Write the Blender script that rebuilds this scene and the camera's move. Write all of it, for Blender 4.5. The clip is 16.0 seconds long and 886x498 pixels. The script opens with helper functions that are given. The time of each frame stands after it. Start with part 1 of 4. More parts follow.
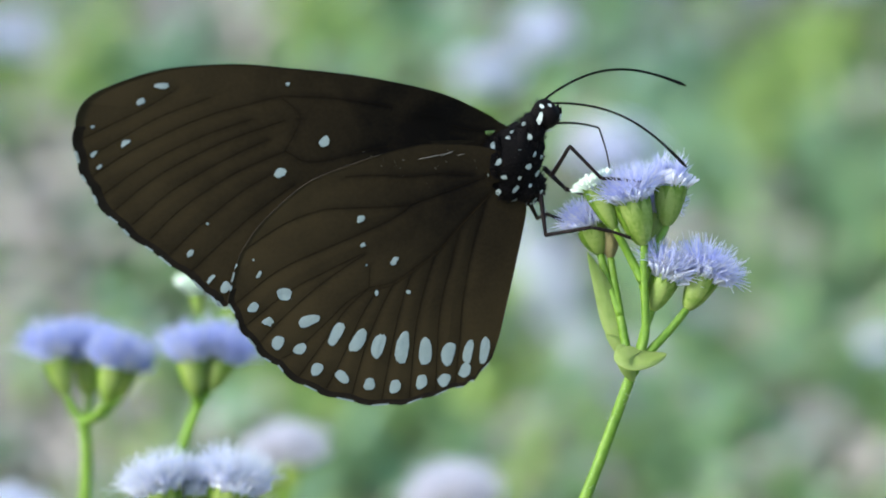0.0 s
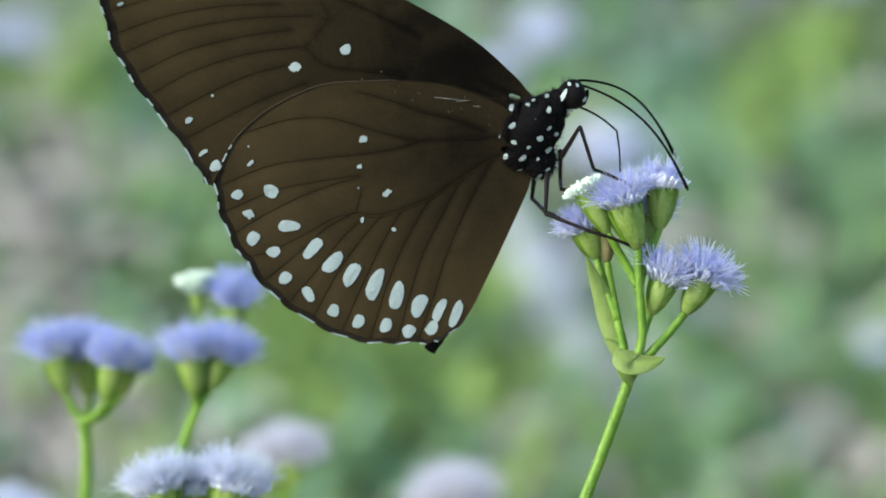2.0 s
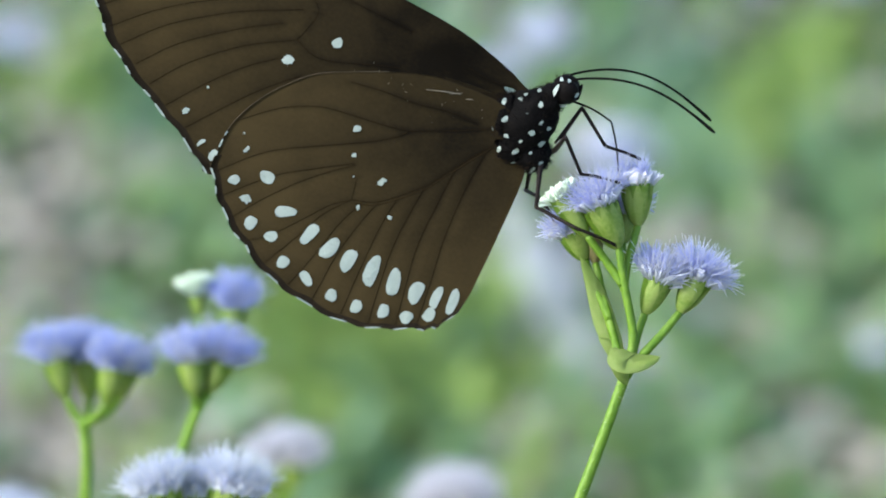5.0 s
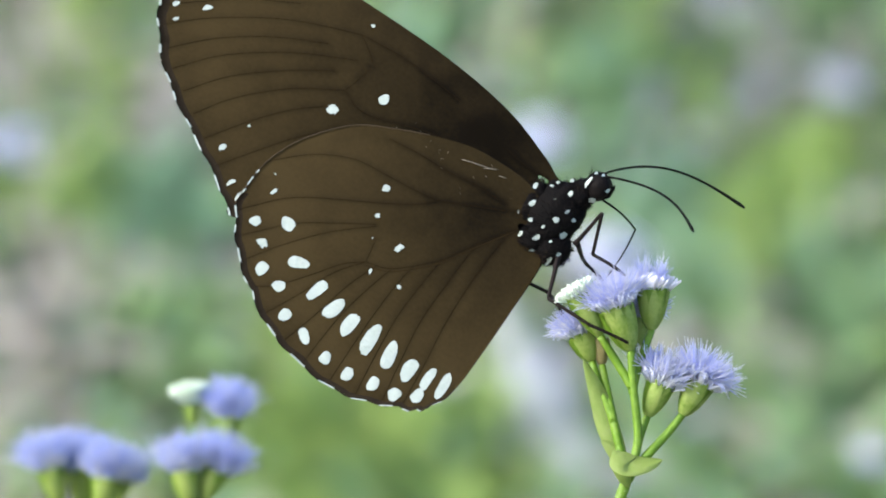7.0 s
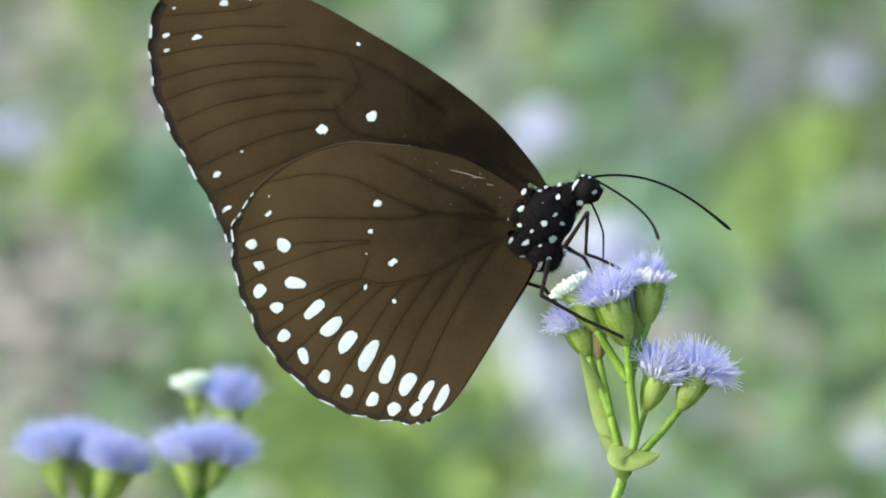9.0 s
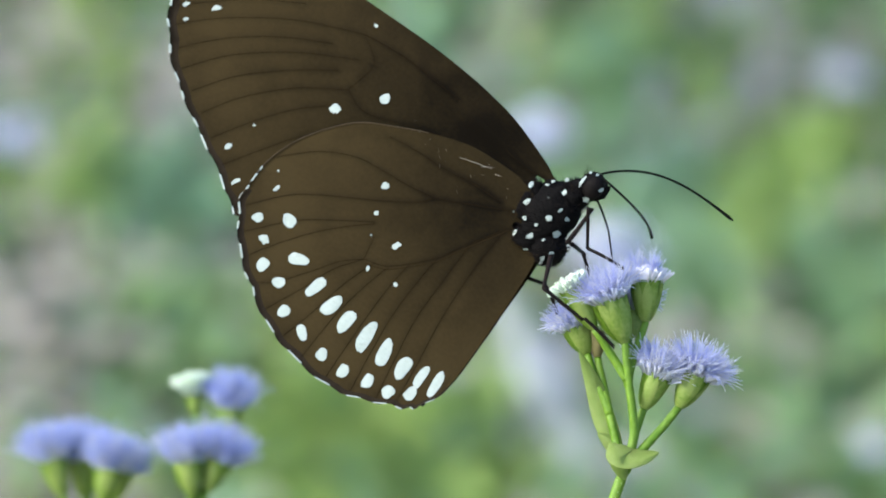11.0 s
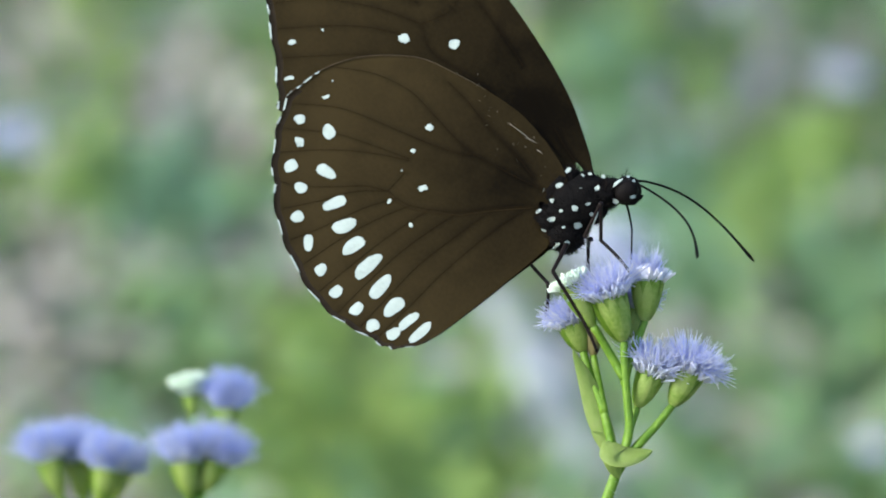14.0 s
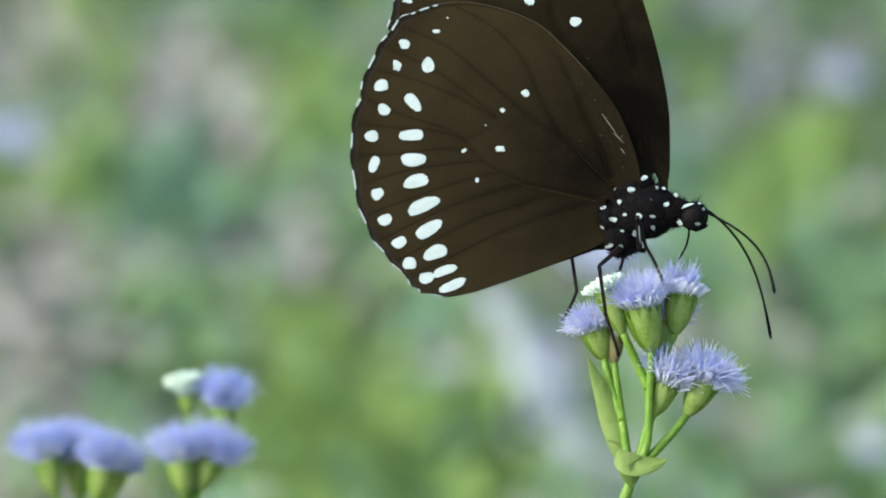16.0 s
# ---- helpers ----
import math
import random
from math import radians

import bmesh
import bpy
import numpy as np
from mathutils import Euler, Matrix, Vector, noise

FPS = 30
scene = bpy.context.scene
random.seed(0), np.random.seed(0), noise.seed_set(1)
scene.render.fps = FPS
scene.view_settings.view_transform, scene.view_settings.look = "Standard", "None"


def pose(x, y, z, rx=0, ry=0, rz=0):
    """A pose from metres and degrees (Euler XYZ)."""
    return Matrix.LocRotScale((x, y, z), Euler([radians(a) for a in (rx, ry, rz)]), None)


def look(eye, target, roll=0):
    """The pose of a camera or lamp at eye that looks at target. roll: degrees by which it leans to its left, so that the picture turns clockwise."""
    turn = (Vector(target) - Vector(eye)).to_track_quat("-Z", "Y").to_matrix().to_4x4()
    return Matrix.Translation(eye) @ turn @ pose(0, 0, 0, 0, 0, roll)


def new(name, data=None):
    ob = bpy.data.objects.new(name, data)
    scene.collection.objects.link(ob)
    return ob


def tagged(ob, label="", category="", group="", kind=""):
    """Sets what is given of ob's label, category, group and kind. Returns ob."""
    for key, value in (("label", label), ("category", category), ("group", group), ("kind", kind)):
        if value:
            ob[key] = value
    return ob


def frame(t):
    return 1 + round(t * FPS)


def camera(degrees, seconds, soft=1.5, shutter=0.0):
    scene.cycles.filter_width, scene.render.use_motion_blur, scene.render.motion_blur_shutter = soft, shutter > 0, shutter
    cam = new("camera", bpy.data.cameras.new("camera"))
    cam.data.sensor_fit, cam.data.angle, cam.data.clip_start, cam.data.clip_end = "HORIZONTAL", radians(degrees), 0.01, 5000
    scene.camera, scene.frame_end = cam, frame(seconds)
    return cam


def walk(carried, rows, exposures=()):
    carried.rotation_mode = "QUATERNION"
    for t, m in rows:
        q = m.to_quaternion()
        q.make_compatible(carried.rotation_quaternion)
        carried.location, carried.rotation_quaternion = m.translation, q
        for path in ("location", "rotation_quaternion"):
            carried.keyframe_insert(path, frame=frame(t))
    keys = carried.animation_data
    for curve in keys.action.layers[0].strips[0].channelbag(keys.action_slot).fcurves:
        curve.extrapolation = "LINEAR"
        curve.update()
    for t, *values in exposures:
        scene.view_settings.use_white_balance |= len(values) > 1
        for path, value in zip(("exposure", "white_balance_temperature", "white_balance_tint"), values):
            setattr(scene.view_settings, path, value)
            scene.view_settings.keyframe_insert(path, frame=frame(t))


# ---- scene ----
# The picture is about 93 mm wide at the focal distance of 0.70 m.
FOCUS, PITCH, HEIGHT = 0.70, 18.0, 0.33
MM = 0.001
BASE = pose(0, 0, HEIGHT, 90 - PITCH)          # x right, y up, z towards the camera, in the plane of focus
EYE = BASE @ Vector((0, 0, FOCUS))

cam = camera(7.601, 16.0, soft=1.9)
cam.data.dof.use_dof = True
cam.data.dof.focus_distance = FOCUS
cam.data.dof.aperture_fstop = 29.0

# seconds, pan to the right, tilt upwards (degrees): a tripod that is tilted up once
TILT = [(0, 0, 0), (3.5, 0, 0), (5.8, -0.005, 0.06), (6, -0.010, 0.107), (6.3, 0.029, 0.413), (6.5, 0.049, 0.665),
        (6.8, 0.052, 0.905), (7, 0.053, 0.946), (7.5, 0.058, 0.937), (8, 0.053, 0.932), (8.5, 0.029, 0.908), (9, 0.029, 0.869),
        (13, 0.029, 0.869), (14, 0.039, 0.869), (15, 0.049, 0.869), (16, 0.049, 0.869)]
walk(cam, [(t, pose(*EYE, 90 - PITCH + up, 0, -pan)) for t, pan, up in TILT],
     exposures=[(0, 1.17, 5960, 3.5), (1.8, 1.04, 6050, 1.5), (2.8, 1.00, 6050, 1), (3.5, 1.05, 6050, 1), (6.1, 1.10, 6080, 3), (6.9, 1.26, 6300, 6.5), (9.0, 1.25, 6320, 7), (11.5, 1.06, 6100, 2.5), (16, 1.04, 6100, 1.5)])

# ---- light: an overcast day in open shade ----
world = bpy.data.worlds.new("sky")
scene.world = world
world.use_nodes = True
sky = world.node_tree.nodes.new("ShaderNodeTexSky")
sky.sky_type, sky.sun_disc = "NISHITA", False
sky.sun_elevation, sky.sun_rotation = radians(40), radians(249)
sky.dust_density, sky.ozone_density = 3.0, 1.0
back = world.node_tree.nodes["Background"]
back.inputs["Strength"].default_value = 0.15
world.node_tree.links.new(sky.outputs["Color"], back.inputs["Color"])
sun = new("sun", bpy.data.lights.new("sun", "SUN"))
sun.data.energy, sun.data.angle, sun.data.color = 1.5, radians(30), (1.0, 0.97, 0.92)
sun.matrix_basis = look((-2.15, -0.82, 1.93), (0, 0, 0))


# ---- materials ----
def material(name, colours, scale, rough=0.6, bump=0.2, island=0.0, through_light=0.0, sheen=0.0, metal=0.0, spec=0.4, distort=0.5, fine=4.0):
    """Two scales of noise run through a ramp of colours, with fine relief. island: how far loose pieces differ."""
    m = bpy.data.materials.new(name)
    m.use_nodes = True
    nt = m.node_tree
    nodes, link = nt.nodes, nt.links.new
    b = nodes["Principled BSDF"]
    tc = nodes.new("ShaderNodeTexCoord")
    big, small = nodes.new("ShaderNodeTexNoise"), nodes.new("ShaderNodeTexNoise")
    big.inputs["Scale"].default_value, big.inputs["Detail"].default_value = scale, 4
    big.inputs["Distortion"].default_value = distort
    small.inputs["Scale"].default_value, small.inputs["Detail"].default_value = scale * fine, 3
    for n in (big, small):
        link(tc.outputs["Object"], n.inputs["Vector"])
    mix = nodes.new("ShaderNodeMath")
    mix.operation = "MULTIPLY_ADD"
    mix.inputs[1].default_value = 0.35
    link(small.outputs["Fac"], mix.inputs[0])
    half = nodes.new("ShaderNodeMath")
    half.operation = "MULTIPLY"
    half.inputs[1].default_value = 0.65
    link(big.outputs["Fac"], half.inputs[0])
    link(half.outputs[0], mix.inputs[2])
    value = mix.outputs[0]
    if island:
        geo, add = nodes.new("ShaderNodeNewGeometry"), nodes.new("ShaderNodeMath")
        spread = nodes.new("ShaderNodeMath")
        spread.operation, add.operation = "MULTIPLY_ADD", "ADD"
        spread.inputs[1].default_value, spread.inputs[2].default_value = island, -island / 2
        link(geo.outputs["Random Per Island"], spread.inputs[0])
        link(spread.outputs[0], add.inputs[0])
        link(value, add.inputs[1])
        value = add.outputs[0]
    ramp = nodes.new("ShaderNodeValToRGB")
    while len(ramp.color_ramp.elements) < len(colours):
        ramp.color_ramp.elements.new(0.5)
    for i, c in enumerate(colours):
        e = ramp.color_ramp.elements[i]
        e.position, e.color = 0.25 + 0.5 * i / max(1, len(colours) - 1), (*c, 1)
    link(value, ramp.inputs["Fac"])
    link(ramp.outputs["Color"], b.inputs["Base Color"])
    b.inputs["Roughness"].default_value, b.inputs["Metallic"].default_value = rough, metal
    b.inputs["Specular IOR Level"].default_value = spec
    b.inputs["Sheen Weight"].default_value = sheen
    if bump:
        bp = nodes.new("ShaderNodeBump")
        bp.inputs["Strength"].default_value, bp.inputs["Distance"].default_value = bump, 0.3 / scale
        link(small.outputs["Fac"], bp.inputs["Height"])
        link(bp.outputs["Normal"], b.inputs["Normal"])
    if through_light:
        tr, ms = nodes.new("ShaderNodeBsdfTranslucent"), nodes.new("ShaderNodeMixShader")
        link(ramp.outputs["Color"], tr.inputs["Color"])
        ms.inputs["Fac"].default_value = through_light
        link(b.outputs[0], ms.inputs[1])
        link(tr.outputs[0], ms.inputs[2])
        link(ms.outputs[0], nodes["Material Output"].inputs["Surface"])
    return m


def wing_material(name, inner, outer, centre, reach):
    """Velvety scales: dark round the wing's root, paler olive brown towards the margin, with fine rows of scales."""
    m = material(name, [inner, outer], 220, rough=0.6, bump=0.05, spec=0.05, fine=12.0)
    nt = m.node_tree
    link = nt.links.new
    tc = next(n for n in nt.nodes if n.type == "TEX_COORD")
    ramp = next(n for n in nt.nodes if n.type == "VALTORGB")
    noisy = ramp.inputs["Fac"].links[0].from_socket
    dist = nt.nodes.new("ShaderNodeVectorMath")
    dist.operation = "DISTANCE"
    dist.inputs[1].default_value = [c * MM for c in centre]
    link(tc.outputs["Object"], dist.inputs[0])
    rng = nt.nodes.new("ShaderNodeMapRange")
    rng.inputs["From Min"].default_value, rng.inputs["From Max"].default_value = reach[0] * MM, reach[1] * MM
    link(dist.outputs["Value"], rng.inputs["Value"])
    mean = nt.nodes.new("ShaderNodeMath")
    mean.operation = "MULTIPLY_ADD"
    mean.inputs[1].default_value = 0.45
    link(noisy, mean.inputs[0])
    part2 = nt.nodes.new("ShaderNodeMath")
    part2.operation = "MULTIPLY_ADD"
    part2.inputs[1].default_value, part2.inputs[2].default_value = 0.50, 0.03
    link(rng.outputs["Result"], part2.inputs[0])
    link(part2.outputs[0], mean.inputs[2])
    # darker scales along the veins and in the marginal band
    last = mean.outputs[0]
    for name, share in (("vein", -0.10), ("rim", -0.15)):
        read, less = nt.nodes.new("ShaderNodeAttribute"), nt.nodes.new("ShaderNodeMath")
        read.attribute_name, less.operation = name, "MULTIPLY_ADD"
        less.inputs[1].default_value = share
        link(read.outputs["Fac"], less.inputs[0])
        link(last, less.inputs[2])
        last = less.outputs[0]
    link(last, ramp.inputs["Fac"])
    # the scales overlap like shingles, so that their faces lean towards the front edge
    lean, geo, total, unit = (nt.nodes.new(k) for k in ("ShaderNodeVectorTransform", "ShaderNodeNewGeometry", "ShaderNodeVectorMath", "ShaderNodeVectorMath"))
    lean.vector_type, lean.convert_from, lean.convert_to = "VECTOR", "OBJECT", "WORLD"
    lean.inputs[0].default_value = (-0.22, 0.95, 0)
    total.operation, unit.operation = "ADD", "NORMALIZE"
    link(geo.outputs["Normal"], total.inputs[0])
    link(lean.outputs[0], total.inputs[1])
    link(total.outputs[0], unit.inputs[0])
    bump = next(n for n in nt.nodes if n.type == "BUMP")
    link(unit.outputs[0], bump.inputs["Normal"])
    return m


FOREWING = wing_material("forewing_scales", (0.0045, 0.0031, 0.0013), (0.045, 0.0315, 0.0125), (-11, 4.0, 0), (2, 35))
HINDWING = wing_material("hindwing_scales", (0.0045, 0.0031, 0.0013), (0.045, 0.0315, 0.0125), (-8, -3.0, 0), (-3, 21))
EDGE = material("wing_edge", [(0.010, 0.0070, 0.0045), (0.024, 0.017, 0.010)], 400, rough=0.8, spec=0.1)
VEIN = material("wing_vein", [(0.009, 0.0058, 0.0025), (0.018, 0.0115, 0.005)], 500, rough=0.9, spec=0.05)
SPOT = material("white_scales", [(0.32, 0.375, 0.36), (0.42, 0.475, 0.46)], 500, rough=0.75, bump=0.3, island=0.15)
SCRATCH = material("worn_scales", [(0.16, 0.14, 0.11), (0.34, 0.31, 0.26)], 500, rough=0.8)
# paler than the veins: colours in the highlight on the cell's fold
FOLD_LIGHT = material("cell_fold_highlight", [(0.018, 0.012, 0.005), (0.030, 0.019, 0.008)], 500, rough=0.9, spec=0.06)
RIB = material("brown_rib", [(0.05, 0.038, 0.024), (0.13, 0.10, 0.07)], 500, rough=0.8, spec=0.1)
BLACK = material("black_chitin", [(0.0025, 0.0025, 0.0028), (0.006, 0.005, 0.005)], 700, rough=0.8, bump=0.3, spec=0.06)
LEG = material("leg_chitin", [(0.004, 0.0035, 0.004), (0.016, 0.008, 0.007)], 600, rough=0.6, bump=0.3, spec=0.15)
EYE_MAT = material("compound_eye", [(0.004, 0.003, 0.003), (0.010, 0.008, 0.008)], 1500, rough=0.55, bump=0.5, spec=0.06)
HAIR = material("dark_hair", [(0.003, 0.0028, 0.003), (0.007, 0.005, 0.005), (0.045, 0.028, 0.018)], 250, rough=0.7, bump=0, spec=0.1)
CUP = material("green_bracts", [(0.080, 0.175, 0.012), (0.175, 0.30, 0.026), (0.35, 0.45, 0.11)], 500, rough=0.5, island=0.55, through_light=0.28)
STEM = material("green_stem", [(0.10, 0.21, 0.012), (0.16, 0.29, 0.022), (0.23, 0.35, 0.05)], 350, rough=0.45, bump=0.3, through_light=0.1)
STEM_HAIR = material("pale_hair", [(0.45, 0.55, 0.30), (0.7, 0.75, 0.6)], 300, rough=0.5, bump=0)
BRACT = material("bract_leaf", [(0.30, 0.42, 0.09), (0.39, 0.50, 0.14), (0.46, 0.53, 0.21)], 250, rough=0.5, through_light=0.5)
LILAC = material("lilac_styles", [(0.65, 0.69, 0.99), (0.81, 0.83, 0.99), (0.95, 0.95, 0.99)], 300, rough=0.6, bump=0, island=0.5, through_light=0.6)
CREAM = material("white_corollas", [(0.78, 0.80, 0.97), (0.93, 0.94, 0.98)], 300, rough=0.6, bump=0, island=0.4, through_light=0.5)
BUD = material("greenish_white_bud", [(0.68, 0.82, 0.62), (0.86, 0.93, 0.84)], 300, rough=0.6, bump=0, island=0.4, through_light=0.2)
VIOLET = material("blue_violet_heads", [(0.57, 0.64, 0.99), (0.73, 0.78, 0.99), (0.92, 0.93, 0.99)], 300, rough=0.6, bump=0, island=0.5, through_light=0.55)
PALE = material("pale_lilac_heads", [(0.80, 0.84, 0.98), (0.89, 0.91, 0.985), (0.96, 0.97, 0.99)], 300, rough=0.6, bump=0, island=0.5, through_light=0.55)
PINK = material("pinkish_white_heads", [(0.88, 0.86, 0.94), (0.96, 0.95, 0.98)], 300, rough=0.6, bump=0, island=0.5, through_light=0.3)
BROWN = material("withered_bracts", [(0.16, 0.13, 0.05), (0.28, 0.24, 0.10)], 400, rough=0.7, island=0.3)


# ---- mesh helpers, in millimetres ----
class Shape:
    """Vertices in millimetres and faces with a material slot."""

    def __init__(self):
        self.v, self.f, self.m = [], [], []

    def add(self, verts, faces, slot=0):
        k = len(self.v)
        self.v.extend(tuple(p) for p in verts)
        self.f.extend(tuple(i + k for i in f) for f in faces)
        self.m.extend([slot] * len(faces))

    def tube(self, pts, radii, sides=6, slot=0, cap=True):
        pts = [Vector(p) for p in pts]
        n, ring, faces = len(pts), [], []
        ref = Vector((0.13, 0.21, 0.97))
        for i, p in enumerate(pts):
            d = (pts[min(i + 1, n - 1)] - pts[max(i - 1, 0)]).normalized()
            a = d.cross(ref if abs(d.dot(ref)) < 0.95 else Vector((1, 0, 0))).normalized()
            b = d.cross(a)
            for s in range(sides):
                w = 2 * math.pi * s / sides
                ring.append(p + radii[i] * (math.cos(w) * a + math.sin(w) * b))
        for i in range(n - 1):
            for s in range(sides):
                t = (s + 1) % sides
                faces.append((i * sides + s, i * sides + t, (i + 1) * sides + t, (i + 1) * sides + s))
        if cap:
            faces.append(tuple(range(sides))[::-1])
            faces.append(tuple((n - 1) * sides + s for s in range(sides)))
        self.add(ring, faces, slot)

    def blob(self, centre, axes, slot=0, seg=20, rings=12, turn=0.0, ripple=0.0, rng=None):
        """An ellipsoid with an uneven skin. turn: degrees in the plane."""
        c, s = math.cos(radians(turn)), math.sin(radians(turn))
        verts, faces = [], []
        for i in range(rings + 1):
            th = math.pi * i / rings
            for j in range(seg):
                ph = 2 * math.pi * j / seg
                d = Vector((math.sin(th) * math.cos(ph), math.cos(th), math.sin(th) * math.sin(ph)))
                k = 1 + ripple * noise.noise(d * 3.1 + Vector(centre))
                x, y, z = d.x * axes[0] * k, d.y * axes[1] * k, d.z * axes[2] * k
                verts.append((centre[0] + c * x - s * y, centre[1] + s * x + c * y, centre[2] + z))
        for i in range(rings):
            for j in range(seg):
                t = (j + 1) % seg
                faces.append((i * seg + j, i * seg + t, (i + 1) * seg + t, (i + 1) * seg + j))
        self.add(verts, faces, slot)

    def mesh(self, name, materials, scale=MM, smooth=True):
        me = bpy.data.meshes.new(name)
        me.from_pydata([(x * scale, y * scale, z * scale) for x, y, z in self.v], [], self.f)
        for m in materials:
            me.materials.append(m)
        me.polygons.foreach_set("material_index", self.m)
        me.polygons.foreach_set("use_smooth", [smooth] * len(self.f))
        me.update()
        return me


def part(name, shape, materials, parent, label="", scale=MM, smooth=True):
    ob = new(name, shape.mesh(name, materials if isinstance(materials, (list, tuple)) else [materials], scale, smooth))
    ob.parent = parent
    return tagged(ob, label)


def curve_points(ctrl, steps=8):
    """A Catmull-Rom curve through control points."""
    c = [Vector(p) for p in ctrl]
    c = [2 * c[0] - c[1]] + c + [2 * c[-1] - c[-2]]
    out = []
    for i in range(1, len(c) - 2):
        a, b, d, e = c[i - 1:i + 3]
        for k in range(steps):
            t = k / steps
            out.append(0.5 * (2 * b + (d - a) * t + (2 * a - 5 * b + 4 * d - e) * t * t + (3 * b - a - 3 * d + e) * t ** 3))
    return out + [c[-2]]


def between(rows, t):
    """The values of rows (t, ...) at t, linearly."""
    if t <= rows[0][0]:
        return list(rows[0][1:])
    for a, b in zip(rows, rows[1:]):
        if t <= b[0]:
            k = (t - a[0]) / (b[0] - a[0])
            return [p + (q - p) * k for p, q in zip(a[1:], b[1:])]
    return list(rows[-1][1:])


def at(u, v, d=FOCUS, w=0.0):
    """The place that shows u mm right and v mm above the middle of the plane of focus, at d metres from the eye."""
    k = d / FOCUS
    return BASE @ Vector((u * MM * k, v * MM * k, FOCUS - d + w * MM))


# ---- ground ----
GROUND = material("soil_and_litter", [(0.12, 0.10, 0.07), (0.19, 0.16, 0.12), (0.15, 0.17, 0.07), (0.24, 0.21, 0.17)], 9, rough=0.9, bump=0.6, distort=1.5, fine=6.0)
g = Shape()
n_x, n_y = 80, 80
gv, gf = [], []
for j in range(n_y + 1):
    for i in range(n_x + 1):
        x = math.copysign(abs(2 * i / n_x - 1) ** 4 * 400 + abs(2 * i / n_x - 1) * 1.2, 2 * i / n_x - 1)
        y = 0.8 + math.copysign(abs(2 * j / n_y - 1) ** 4 * 400 + abs(2 * j / n_y - 1) * 2.2, 2 * j / n_y - 1)
        fade = 1 / (1 + 0.05 * (x * x + y * y))
        gv.append((x, y, fade * (0.018 * noise.noise((x * 3, y * 3, 0)) + 0.006 * noise.noise((x * 14, y * 14, 4)))))
for j in range(n_y):
    for i in range(n_x):
        k = j * (n_x + 1) + i
        gf.append((k, k + 1, k + n_x + 2, k + n_x + 1))
g.add(gv, gf)
ground = tagged(new("ground", g.mesh("ground", [GROUND], 1.0)), "grey-brown soil with dry litter and low weeds", "ground", kind="structure")


# ---- flowering weeds ----
def floret_head(shape, base, top, radius, rng, height, count=110, bud=False, spread=1.25, crown=False, solid=0.42):
    """Dome of pale corollas and many long thread-like styles over a cup that runs from base to top."""
    base, top = Vector(base), Vector(top)
    n = (top - base).normalized()
    a = n.cross(Vector((0.2, 0.1, 1))).normalized()
    b = n.cross(a)

    def start(spread):
        r, w = math.sqrt(rng.random()), rng.uniform(0, 2 * math.pi)
        out = a * math.cos(w) + b * math.sin(w)
        stray = Vector((rng.gauss(0, 0.2), rng.gauss(0, 0.2), rng.gauss(0, 0.2)))
        return r, out, (n + out * r ** 1.5 * spread + stray).normalized()

    dome, seg = [], 14
    for t in range(5):
        for k in range(seg):
            w, e = 2 * math.pi * k / seg, math.pi / 2 * t / 4
            lump = 1 + rng.uniform(-0.12, 0.12)
            dome.append(top + (a * math.cos(w) + b * math.sin(w)) * radius * 1.08 * math.cos(e) * lump + n * (math.sin(e) * height * solid * lump - 0.15 * radius))
    shape.add(dome, [(t * seg + k, t * seg + (k + 1) % seg, (t + 1) * seg + (k + 1) % seg, (t + 1) * seg + k) for t in range(4) for k in range(seg)], 0)
    for _ in range(int(90 + radius * 40)):
        r, out, d = start(spread)
        p = top + out * r * radius - n * 0.3 * radius
        ln = height * (0.42 if not bud else 0.7) * rng.uniform(0.75, 1.2) * (1 - 0.1 * r) + 0.3 * radius
        q = p + d * ln
        shape.tube([p, p + d * ln * 0.6, q, q + d * 0.12], [0.08, 0.10, 0.15, 0.04], 5, 0, cap=True)
    knots = [rng.uniform(0, 2 * math.pi) for _ in range(4)]
    for _ in range(10 if bud else count // 4 if crown else count):
        r, out, d = start(spread)
        if crown:      # a head just opening: its styles stand up in a few brushes
            w = rng.choice(knots) + rng.gauss(0, 0.25)
            out, r = a * math.cos(w) + b * math.sin(w), rng.uniform(0.55, 0.95)
            d = (n + out * 0.12 + Vector((rng.gauss(0, 0.1), rng.gauss(0, 0.1), rng.gauss(0, 0.1)))).normalized()
        p = top + out * r * radius
        ln = height * rng.uniform(0.6, 1.05) * (0.4 if bud else 1)
        side = Vector((rng.gauss(0, 1), rng.gauss(0, 1), rng.gauss(0, 1))).normalized() * 0.8 + n * rng.uniform(-0.9, 0.15) * r
        pts = [p + d * ln * k + side * ln * 0.5 * k * k for k in (0, 0.35, 0.7, 1.0)]
        shape.tube(pts, [0.032, 0.040, 0.052, 0.028], 3, 1, cap=False)


